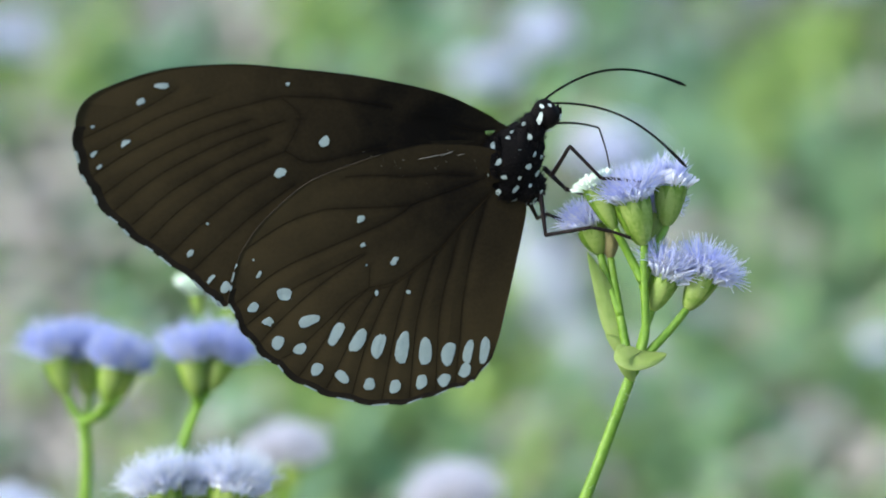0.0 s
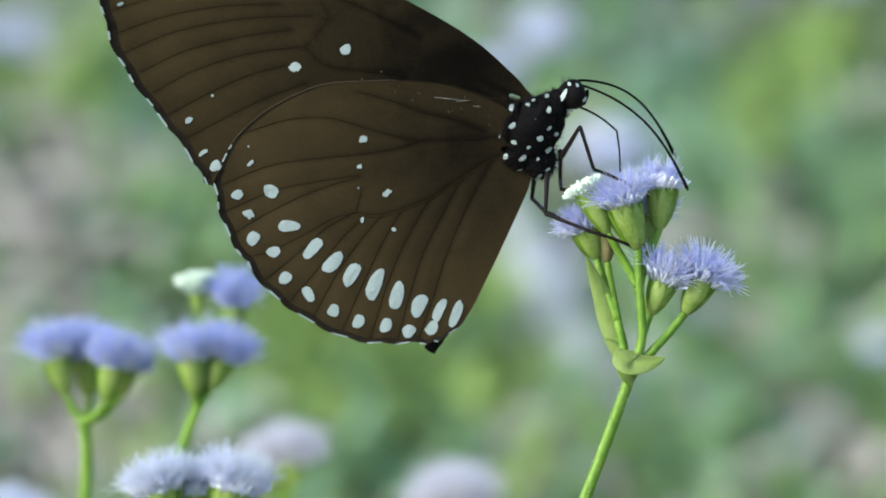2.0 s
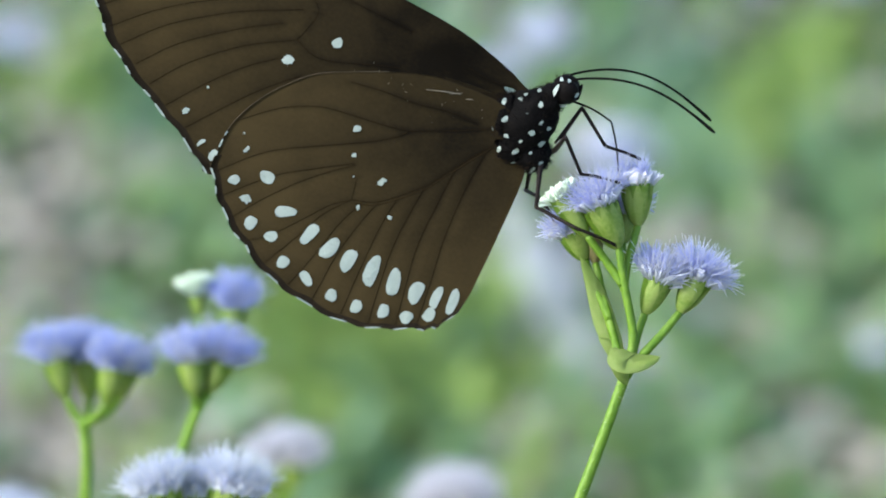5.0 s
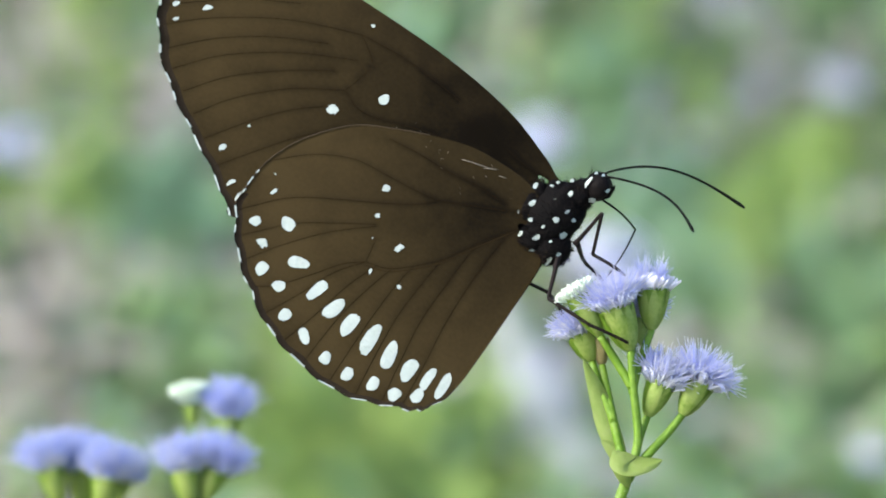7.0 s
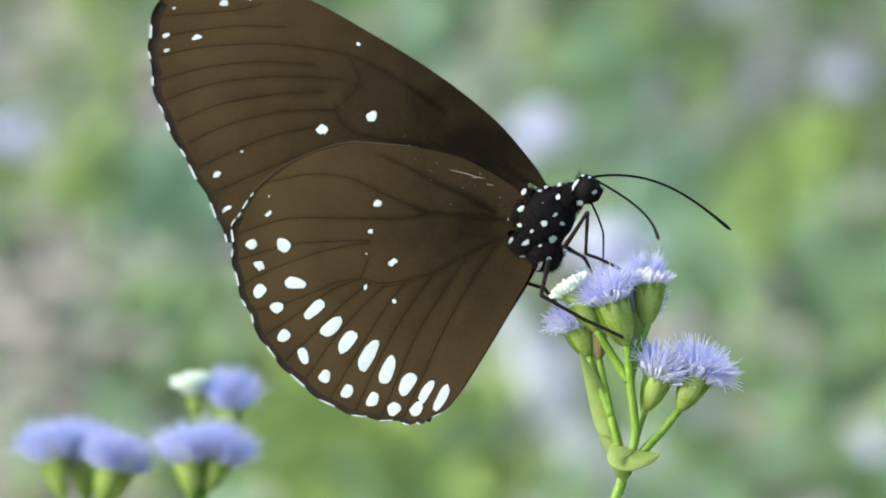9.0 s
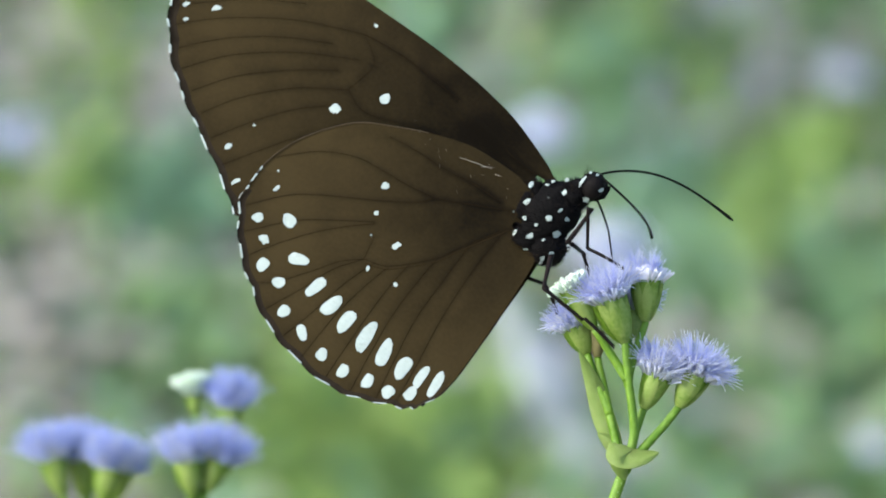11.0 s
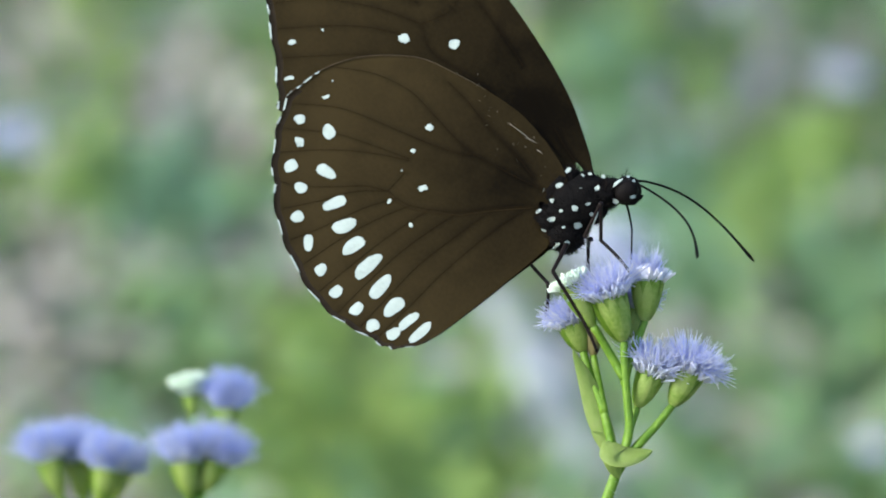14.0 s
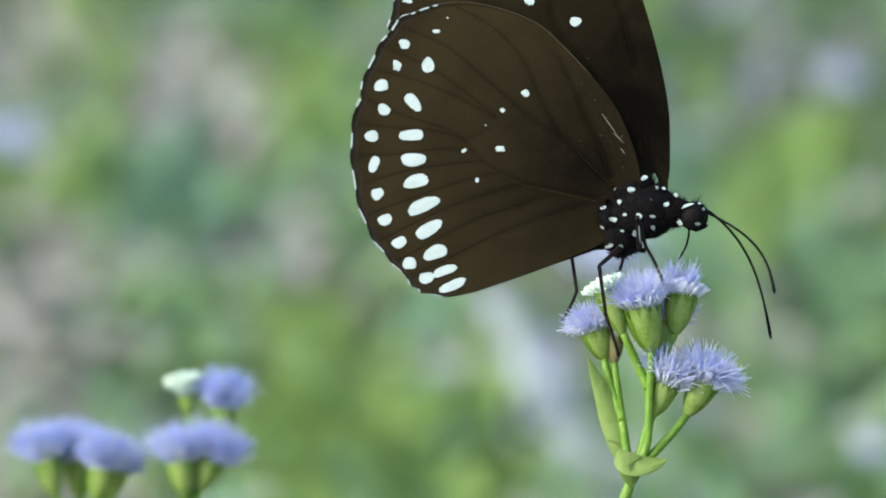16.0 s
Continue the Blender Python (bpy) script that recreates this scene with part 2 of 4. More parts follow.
def cup_shape(shape, base, top, radius, rng, bracts=11):
    """Bell-shaped involucre: a core and a whorl of narrow overlapping bracts."""
    base, top = Vector(base), Vector(top)
    ax = top - base
    ln = ax.length
    n = ax.normalized()
    a = n.cross(Vector((0.2, 0.1, 1))).normalized()
    b = n.cross(a)
    prof = [(0.0, 0.22), (0.06, 0.38), (0.18, 0.56), (0.36, 0.75), (0.6, 0.90), (0.85, 1.0), (1.0, 1.0)]
    seg, verts, faces = 18, [], []
    for t, r in prof:
        for j in range(seg):
            w = 2 * math.pi * j / seg
            verts.append(base + n * ln * t + (a * math.cos(w) + b * math.sin(w)) * r * radius * 0.95)
    for i in range(len(prof) - 1):
        for j in range(seg):
            k = (j + 1) % seg
            faces.append((i * seg + j, i * seg + k, (i + 1) * seg + k, (i + 1) * seg + j))
    faces.append(tuple(range(seg))[::-1])
    faces.append(tuple((len(prof) - 1) * seg + j for j in range(seg)))
    shape.add(verts, faces, 0)
    for i in range(bracts):
        w0 = 2 * math.pi * (i + rng.uniform(-0.25, 0.25)) / bracts
        half, reach = math.pi / bracts * 1.25, rng.uniform(0.90, 1.10)
        verts, faces = [], []
        for t, r in prof:
            k = t * reach
            taper = min(1.0, 3.2 * (1.02 - t))
            for e in (-1, 0, 1):
                w = w0 + e * half * taper
                rr = (r * (1.025 if e else 1.065)) * radius
                verts.append(base + n * ln * k + (a * math.cos(w) + b * math.sin(w)) * rr)
        for k in range(len(prof) - 1):
            for e in range(2):
                faces.append((k * 3 + e, k * 3 + e + 1, k * 3 + e + 4, k * 3 + e + 3))
        shape.add(verts, faces, 0)


def leaf_blade(shape, pts, width, fold=0.25, slot=0, up=(0, 0, 1)):
    """A pointed blade along a curve, folded along its midrib."""
    c = curve_points(pts, 5)
    n, verts, faces = len(c), [], []
    for i, p in enumerate(c):
        t = i / (n - 1)
        d = (c[min(i + 1, n - 1)] - c[max(i - 1, 0)]).normalized()
        s = d.cross(Vector(up)).normalized()
        lift = s.cross(d)
        w = width * (math.sin(math.pi * min(1, 0.08 + 0.92 * t ** 0.8)) ** 0.8 * 0.5 + 0.01)
        for e in (-1, 0, 1):
            verts.append(p + s * w * e + lift * (fold * w * abs(e)))
        for e in (1, 0, -1):
            verts.append(p + s * w * e + lift * (fold * w * abs(e)) - lift * 0.12)
    for i in range(n - 1):
        for e in range(6):
            k = (e + 1) % 6
            faces.append((i * 6 + e, i * 6 + k, (i + 1) * 6 + k, (i + 1) * 6 + e))
    shape.add(verts, faces, slot)


def hairs(shape, pts, radius, count, rng, length=0.35, slot=0):
    c = curve_points(pts, 6)
    for _ in range(count):
        k = rng.randrange(len(c) - 1)
        p = c[k].lerp(c[k + 1], rng.random())
        d = Vector((rng.gauss(0, 1), rng.gauss(0, 0.5), rng.gauss(0, 1))).normalized()
        shape.tube([p + d * radius * 0.8, p + d * (radius + length * rng.uniform(0.5, 1.2))], [0.035, 0.012], 3, slot, cap=False)


def plant(label, group, node, d, stem, heads, leaves=(), hair=0, fork=None, seed=1, spread=1.05, solid=0.62):
    """A flowering weed. node: where its stem forks, in mm of the plane of focus; d: metres from the eye.
    stem: points from the node downwards; heads: (base, top, radius, style height, kind, pedicel points), all in mm about the node."""
    rng = random.Random(seed)
    k = d / FOCUS
    hub = at(*node, d)
    low = at(node[0] + stem[-1][0], node[1] + stem[-1][1], d)
    foot = Vector((low.x - 0.012, low.y + 0.01, 0.0))
    thing = tagged(new("flowering_weed"), label, "flower", group)
    thing.location = foot
    turn = BASE.to_3x3().to_4x4()
    local = Matrix.Translation(hub - foot) @ turn      # the fork's own space: x right, y up, z to the eye
    inverse = local.inverted()

    def put(name, shape, mats, parent, text=""):
        ob = part(name, shape, mats, parent, text, MM * k)
        if parent is thing:
            ob.matrix_basis = local
        return ob

    s = Shape()
    pts = [Vector((*p, 0)) if len(p) == 2 else Vector(p) for p in stem]
    down = inverse @ Vector((0, 0, 0)) / (MM * k)
    low_end, way_on = pts[-1], (pts[-1] - pts[-2])
    pts = pts + [(low_end + way_on * 2 * q).lerp(low_end.lerp(down, q), min(1, q * 3)) for q in (0.03, 0.08, 0.16, 0.3, 0.5, 0.75)] + [down]
    c = curve_points(pts, 7)
    r0 = 0.62
    s.tube(c, [r0 * (0.92 + 0.5 * i / len(c)) for i in range(len(c))], 9)
    s.blob((0, 0.2, 0), (0.75, 1.0, 0.75), 0, 12, 8, ripple=0.1)
    put("stem", s, STEM, thing)
    if hair:
        h = Shape()
        hairs(h, stem if len(stem[0]) == 3 else [(*p, 0) for p in stem], r0, hair, rng)
        put("stem_hair", h, STEM_HAIR, thing, "fine pale hairs on the stem")
    keyed = []
    for base, top, radius, height, kind, way in heads:
        moves = kind.endswith("*")
        kind = kind.rstrip("*")
        ped = Shape()
        cw = curve_points(list(way) + [base], 7)
        ped.tube(cw, [0.50 - 0.10 * i / len(cw) for i in range(len(cw))], 8)
        cup, fl = Shape(), Shape()
        cup_shape(cup, base, top, radius, rng)
        floret_head(fl, base, top, radius, rng, height, count=int((340 + 170 * radius) * 1.7), bud=kind == "bud", spread=spread, crown=kind == "crown", solid=solid)
        ob = put("pedicel", ped, STEM, thing)
        hd = put("flower_head", cup, BROWN if kind == "brown" else CUP, thing, "withered brown bracts" if kind == "brown" else "green bell-shaped involucre")
        if kind != "brown":
            put("blossom", fl, {"bud": [BUD, BUD], "pink": [PINK, PINK], "pale": [CREAM, PALE], "lilac": [VIOLET, VIOLET], "crown": [PINK, LILAC]}.get(kind, [CREAM, LILAC]), hd,
                "greenish-white unopened florets" if kind == "bud" else "lilac thread-like styles over white corollas")
        if moves:
            keyed += [ob, hd]
    for pts, width, up in leaves:
        lf = Shape()
        leaf_blade(lf, pts, width, up=up)
        put("bract", lf, BRACT, thing, "pale green pointed bract")
    return thing, keyed, local


def px(x, y, z=0.0, o=(1120, 655)):
    """Sketch units of 0.0593 mm about a plant's fork."""
    return ((x - o[0]) * 0.0593, (o[1] - y) * 0.0593, z)


MAIN_NODE = (19.92, -12.69)
main_plant, cluster, main_local = plant(
    "floss flower weed with lilac fluffy heads on a hairy green stem", "flowering weeds", MAIN_NODE, FOCUS,
    [(0, 0), (-1.9, -5.3), (-5.0, -13.5), (-8.0, -21.0)],
    [(px(1180, 400, -1.6), px(1189, 322, -1.6), 1.7, 2.7, "crown*", [px(1139, 500, 0), px(1152, 462, -0.8)]),
     (px(1140, 434, 0.2), px(1116, 350, 0.4), 1.9, 3.2, "open*", [px(1124, 648, 0), px(1142, 590, 0.2), px(1140, 500, 0.2)]),
     (px(1088, 405, 0.3), px(1050, 326, 0.3), 1.35, 1.5, "bud*", [px(1138, 500, 0), px(1115, 455, -0.2)]),
     (px(1064, 450, -3), px(1046, 396, -3), 1.6, 2.6, "open*", [px(1112, 640, -0.6), px(1098, 560, -1.4), px(1075, 492, -2.2)]),
     (px(1150, 428, -5), px(1160, 372, -5.5), 1.5, 2.6, "open*", [px(1139, 510, -1), px(1146, 470, -3)]),
     (px(1082, 458, -3), px(1080, 410, -3), 1.0, 1.0, "brown*", [px(1098, 560, -1.4), px(1088, 500, -2.2)]),
     (px(1216, 548, -1.4), px(1250, 488, -1.6), 1.55, 3.4, "open", [px(1130, 645, 0), px(1160, 612, -0.3), px(1190, 580, -0.9)]),
     (px(1154, 550, -1.2), px(1180, 490, -1.3), 1.5, 3.3, "open", [px(1128, 640, -0.5), px(1140, 590, -1.0)])],
    leaves=[([px(1110, 632, -0.5), px(1086, 575, -1.2), px(1066, 510, -1.6), px(1040, 446, -1.0)], 2.35, (0.15, 0.05, 1)),
            ([px(1100, 616, 0.8), px(1116, 640, 1.6), px(1146, 638, 1.5), px(1180, 626, 0.6)], 3.4, (0, 1, 0.8)),
            ([px(1098, 610, 0.5), px(1104, 636, 1.1), px(1114, 660, 1.0), px(1122, 676, 0.6)], 1.8, (0.3, 0.1, 1)),
            ([px(1122, 650, -0.4), px(1095, 612, -0.8), px(1072, 592, -0.6)], 1.6, (0.2, 0.2, 1))],
    hair=160, seed=3)


def side_plant(label, d, fork, stem, heads, seed, leaves=()):
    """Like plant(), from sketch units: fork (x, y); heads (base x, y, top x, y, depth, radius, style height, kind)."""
    o = fork
    hs = []
    for bx, by, tx, ty, z, r, h, kind in heads:
        b = px(bx, by, z, o)
        hs.append((b, px(tx, ty, z, o), r, h, kind, [(0, 0.3, 0), (b[0] * 0.55, b[1] * 0.45, z * 0.6)]))
    return plant(label, "flowering weeds", ((fork[0] - 784) * 0.0593, (441 - fork[1]) * 0.0593), d,
                 [px(*p, 0, o)[:2] for p in stem], hs, leaves, seed=seed, spread=0.6, solid=0.75)


left_plant = side_plant("floss flower weed with flat-topped lilac heads, out of focus", 0.795, (148, 752), [(148, 752), (153, 820), (150, 900)],
                        [(116, 700, 98, 630, 0, 1.45, 3.5, "lilac"), (156, 705, 148, 632, -3, 1.45, 3.5, "lilac"), (190, 712, 200, 646, 2, 1.5, 3.5, "lilac"), (212, 705, 226, 652, -2, 1.1, 3.0, "lilac")], 11)
mid_plant = side_plant("floss flower weed with lilac heads and a white bud", 0.785, (352, 715), [(352, 715), (335, 760), (312, 830), (300, 900)],
                       [(345, 700, 338, 634, 1, 1.5, 3.5, "lilac"), (372, 692, 396, 634, 0, 1.45, 3.5, "lilac"), (350, 560, 346, 517, -3, 0.9, 2.9, "bud"), (408, 602, 412, 540, -3, 1.25, 3.5, "lilac")], 12)
low_plant = side_plant("floss flower weed with pale lilac fluffy heads", 0.74, (350, 970), [(350, 970), (352, 1010), (345, 1060)],
                       [(300, 932, 282, 866, 1, 2.3, 3.5, "pale"), (396, 926, 412, 862, 0, 2.5, 3.7, "pale"), (345, 930, 346, 872, -2, 1.8, 3.0, "pale")], 13)
pale_plant = side_plant("weed with pinkish white fluffy heads, far out of focus", 0.92, (498, 905), [(498, 905), (494, 960), (486, 1020)],
                        [(486, 872, 484, 824, 0, 1.3, 3.4, "pink"), (516, 870, 522, 816, 1, 1.4, 3.8, "pink"), (500, 872, 502, 820, -2, 1.3, 3.4, "pink")], 14)
corner_plant = side_plant("weed with pale lilac heads at the meadow's edge", 0.9, (30, 970), [(30, 970), (30, 1010), (26, 1060)],
                          [(16, 952, 6, 920, 0, 1.7, 3.2, "pale"), (42, 956, 48, 926, 1, 1.5, 3.0, "pale")], 15)
round_plant = side_plant("weed with white and lilac heads, far out of focus", 0.95, (800, 1005), [(800, 1005), (802, 1050), (806, 1100)],
                         [(780, 950, 776, 902, 0, 1.5, 3.6, "pink"), (822, 946, 826, 896, 1, 1.6, 3.9, "pink"), (800, 946, 800, 890, -2, 1.5, 3.9, "pink")], 16)

# ---- low growth on the ground behind ----
GREEN = material("weed_leaf", [(0.15, 0.245, 0.100), (0.21, 0.335, 0.145), (0.26, 0.39, 0.18)], 40, rough=0.5, island=0.4, through_light=0.35)
LIME = material("young_leaf", [(0.245, 0.37, 0.080), (0.335, 0.465, 0.125), (0.40, 0.515, 0.17)], 40, rough=0.5, island=0.4, through_light=0.5)
TEAL = material("bluish_leaf", [(0.14, 0.255, 0.145), (0.20, 0.335, 0.195), (0.255, 0.395, 0.245)], 40, rough=0.5, island=0.4, through_light=0.3)
# about a third as bright as weed_leaf; laid mainly round the DEEP_AT points
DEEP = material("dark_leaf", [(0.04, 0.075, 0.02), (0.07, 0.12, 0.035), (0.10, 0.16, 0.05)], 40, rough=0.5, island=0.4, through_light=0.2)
STRAW = material("dry_stalk", [(0.26, 0.275, 0.29), (0.33, 0.345, 0.37), (0.40, 0.42, 0.455)], 60, rough=0.8, island=0.4)


def on_ground(x, y):
    """Where the line of sight through the sketch point meets the ground."""
    p = at((x - 784) * 0.0593, (441 - y) * 0.0593)
    d = p - EYE
    return EYE + d * (-EYE.z / d.z)


# weeds in flower far behind, only soft patches of colour
def far_flower(x, y, width, count, white, seed):
    rng = random.Random(seed)
    line = at((x - 784) * 0.0593, (441 - y) * 0.0593) - EYE
    crown = EYE + line * ((0.055 - EYE.z) / line.z)
    spot = Vector((crown.x, crown.y, 0))
    thing = tagged(new("flowering_weed"), "low weed in pale lilac flower, a soft blur", "flower", "flowering weeds")
    thing.location = spot
    reach = width * 0.115
    high = 55.0
    stem = Shape()
    for k in range(count):
        w, r = rng.uniform(0, 6.28), reach * math.sqrt(rng.random())
        top = Vector((r * math.cos(w), r * math.sin(w) * 1.2, high + reach * rng.uniform(-0.5, 0.5)))
        pts = curve_points([(0, 0, -3), (top.x * 0.1, top.y * 0.1, top.z * 0.6), top], 4)
        stem.tube(pts, [0.5] * len(pts), 5)
        fl = Shape()
        floret_head(fl, top - Vector((0, 0, 3)), top, 3.0, rng, 3.2, count=50)
        part("blossom", fl, [PINK, PINK] if white else [CREAM, LILAC], thing, "pale fluffy flower head")
    tagged(part("stem", stem, STEM, thing), kind="stuff")


for i, (x, y, width, count, white) in enumerate([(866, 132, 52, 15, False), (955, 55, 50, 9, False), (15, 72, 55, 14, False), (1085, 262, 70, 26, False), 
                                                 (1500, -55, 55, 2, False), (1572, 604, 30, 1, False)]):
    far_flower(x, y, width, count, white, 70 + i)

rng = random.Random(5)
# where each kind of growth covers the ground: sketch point and reach
LIME_AT = [(600, 710, 80), (480, 620, 60), (135, 165, 62), (150, 215, 40), (1330, 240, 50), (1490, 150, 50), (1300, 160, 45), (640, 600, 100), (560, 460, 70), (720, 640, 80), (930, 690, 45), (590, 60, 55),
           (500, -60, 70), (160, -120, 55), (185, -20, 40), (200, 60, 35), (250, 700, 50), (1440, 110, 60)]
GREEN_AT = [(1395, 590, 60), (1470, 300, 60), (1380, 200, 50), (1270, 320, 50), (235, 420, 60), (700, 760, 60), (1540, 450, 60), (1500, 380, 50), (1200, 640, 60), (1260, 560, 50), (1180, 820, 60), (1440, -130, 55), (480, -140, 50), (880, 640, 40),
            (1520, 700, 55), (1080, 20, 45), (560, 850, 50), (1330, 860, 50)]
TEAL_AT = [(280, 150, 75), (330, 230, 70), (740, 60, 70), (570, -140, 50), (620, 800, 50), (650, 850, 50), (1210, 170, 60), (1240, 720, 60), (1120, 120, 50), (1060, -60, 50), (280, 640, 45), (760, -120, 60)]
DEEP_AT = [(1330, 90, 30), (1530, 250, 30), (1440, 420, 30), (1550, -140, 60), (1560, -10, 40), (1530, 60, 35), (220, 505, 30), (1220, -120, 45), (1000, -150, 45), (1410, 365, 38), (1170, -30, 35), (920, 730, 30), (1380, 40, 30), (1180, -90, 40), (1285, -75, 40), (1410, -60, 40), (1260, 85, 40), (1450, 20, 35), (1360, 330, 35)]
DRY_AT = [(1430, 770, 50), (1540, 830, 50), (1330, 830, 40), (60, -80, 90), (310, 20, 80), (400, 70, 60), (60, 260, 80), (240, 311, 45), (60, 400, 90), (120, 680, 90), (60, 800, 80), (490, 320, 60), (1400, 430, 60), (1480, 650, 40),
          (860, -60, 60), (30, 560, 60), (1270, 420, 40), (450, -10, 40)]
PALE_AT = [(960, 480, 60), (1010, 580, 60), (900, 420, 50), (1050, 680, 50), (1320, -150, 60), (1350, -20, 55), (1280, 20, 50), (1510, -50, 50), (960, 60, 60), (1200, 60, 50), (1300, 520, 40), (770, 470, 40)]
DRY = material("dry_leaf", [(0.31, 0.28, 0.245), (0.39, 0.36, 0.32), (0.46, 0.43, 0.385)], 60, rough=0.8, island=0.45)
KINDS = {"lime": (LIME_AT, LIME, 0.24, "young_grass", "yellow-green young leaves on the ground", "tuft of young yellow-green weed leaves on the ground"),
         "green": (GREEN_AT, GREEN, 0.34, "short_grass", "short green grass on the ground", "tuft of mid-green weed leaves on the ground"),
         "teal": (TEAL_AT, TEAL, 0.16, "seedlings", "bluish green seedlings on the ground", "tuft of bluish green weed leaves on the ground"),
         "deep": (DEEP_AT, DEEP, 0.03, "dark_leaves", "dark green leaves in patches on the ground", "tuft of dark green leaves"),
         "dry": (DRY_AT, DRY, 0.26, "leaf_litter", "dry pinkish beige leaf litter on the soil", ""),
         "pale": (PALE_AT, STRAW, 0.04, "dry_grass", "bleached grey dry grass on the soil", "")}


def sketch(p):
    """The sketch point at which a place shows."""
    q = BASE.inverted() @ p
    k = FOCUS / (FOCUS - q.z) / MM / 0.0593
    return 784 + q.x * k, 441 - q.y * k


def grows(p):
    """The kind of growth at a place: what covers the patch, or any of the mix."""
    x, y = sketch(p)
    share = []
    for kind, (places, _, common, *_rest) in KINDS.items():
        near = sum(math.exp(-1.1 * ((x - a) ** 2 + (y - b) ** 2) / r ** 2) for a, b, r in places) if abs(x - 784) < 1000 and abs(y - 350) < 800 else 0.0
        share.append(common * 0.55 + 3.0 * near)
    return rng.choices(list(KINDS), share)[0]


def blade(shape, p, tip, width, side, droop=0.25):
    """A small folded leaf of eight faces from p to p + tip."""
    verts, faces = [], []
    side = side.normalized()
    up = tip.cross(side).normalized()
    if up.z < 0:
        up = -up
    for i, (t, w) in enumerate(((0, 0.25), (0.3, 0.85), (0.6, 1.0), (0.85, 0.6), (1.0, 0.04))):
        c = p + tip * t + up * (math.sin(math.pi * t) * droop * tip.length * 0.5)
        for e in (-1, 0, 1):
            verts.append(c + side * (width * 0.5 * w * e) + up * (0.18 * width * w * abs(e)))
    for i in range(4):
        for e in range(2):
            faces.append((i * 3 + e, i * 3 + e + 1, i * 3 + e + 4, i * 3 + e + 3))
    shape.add(verts, faces)


cover = {kind: Shape() for kind in KINDS}
for k in range(17000):
    near = k < 10500
    x, y = (rng.uniform(-0.2, 0.2), rng.uniform(0.42, 1.5)) if near else (rng.uniform(-1.6, 1.6), rng.uniform(-1.2, 3.8))
    if not near and abs(x) < 0.2 and 0.42 < y < 1.5:
        continue
    kind = grows(Vector((x, y, 0.008)))
    w = rng.uniform(0, 6.28)
    flat = Vector((math.cos(w), math.sin(w), 0))
    size = rng.uniform(7, 19) * (1 if near else 2.2)
    rise = {"dry": rng.uniform(0.0, 0.5), "pale": rng.uniform(0.0, 0.4), "deep": rng.uniform(0.1, 0.5)}.get(kind, rng.uniform(0.4, 1.6))
    tip = (flat + Vector((0, 0, rise))).normalized() * size
    blade(cover[kind], Vector((x / MM, y / MM, rng.uniform(1, 9))), tip, size * rng.uniform(0.3, 0.6), Vector((-flat.y, flat.x, rng.uniform(-0.4, 0.4))))
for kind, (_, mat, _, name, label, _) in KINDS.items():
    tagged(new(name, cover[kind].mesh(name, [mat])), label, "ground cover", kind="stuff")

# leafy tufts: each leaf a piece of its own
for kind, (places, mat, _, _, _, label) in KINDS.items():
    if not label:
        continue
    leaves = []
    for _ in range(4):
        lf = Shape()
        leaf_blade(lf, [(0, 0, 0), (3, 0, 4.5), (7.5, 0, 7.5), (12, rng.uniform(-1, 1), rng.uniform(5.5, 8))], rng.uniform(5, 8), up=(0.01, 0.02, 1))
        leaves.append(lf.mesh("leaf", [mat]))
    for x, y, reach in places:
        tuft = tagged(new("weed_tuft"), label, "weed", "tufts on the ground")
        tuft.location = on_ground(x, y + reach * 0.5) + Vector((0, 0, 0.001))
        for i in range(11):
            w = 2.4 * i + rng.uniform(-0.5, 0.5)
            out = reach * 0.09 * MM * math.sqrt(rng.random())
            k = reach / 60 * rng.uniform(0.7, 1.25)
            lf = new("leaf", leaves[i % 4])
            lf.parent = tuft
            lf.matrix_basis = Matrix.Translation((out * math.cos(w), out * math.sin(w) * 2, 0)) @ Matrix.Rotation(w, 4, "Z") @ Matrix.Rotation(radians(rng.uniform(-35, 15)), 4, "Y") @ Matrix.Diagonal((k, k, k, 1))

# dry stalks lying on the soil
for x0, y0, x1, y1, r in [(845, 380, 1030, 680, 6.0), (890, 400, 1075, 720, 5.0), (830, 440, 960, 690, 2.5), (790, 440, 900, 620, 2.5), (1280, 400, 1500, 640, 3.0), (1080, 620, 1250, 860, 2.5), (0, 640, 180, 470, 2.0), (40, 860, 330, 640, 2.0),
                          (290, 260, 380, 20, 1.5), (180, 120, 260, -120, 1.5), (1160, 20, 1330, -170, 2.0)]:
    a, b = on_ground(x0, y0), on_ground(x1, y1)
    s = Shape()
    pts = [(p - a) / MM for p in (a, a.lerp(b, 0.33) + Vector((0.003, 0, 0.004)), a.lerp(b, 0.66) + Vector((-0.002, 0, 0.004)), b)]
    c = curve_points(pts, 6)
    s.tube(c, [r * (1 - 0.35 * i / len(c)) for i in range(len(c))], 8)
    stalk = tagged(new("dry_stalk", s.mesh("dry_stalk", [STRAW])), "pale grey dry stalk lying on the soil", "stalk", "dry stalks")
    stalk.location = a + Vector((0, 0, r * MM))

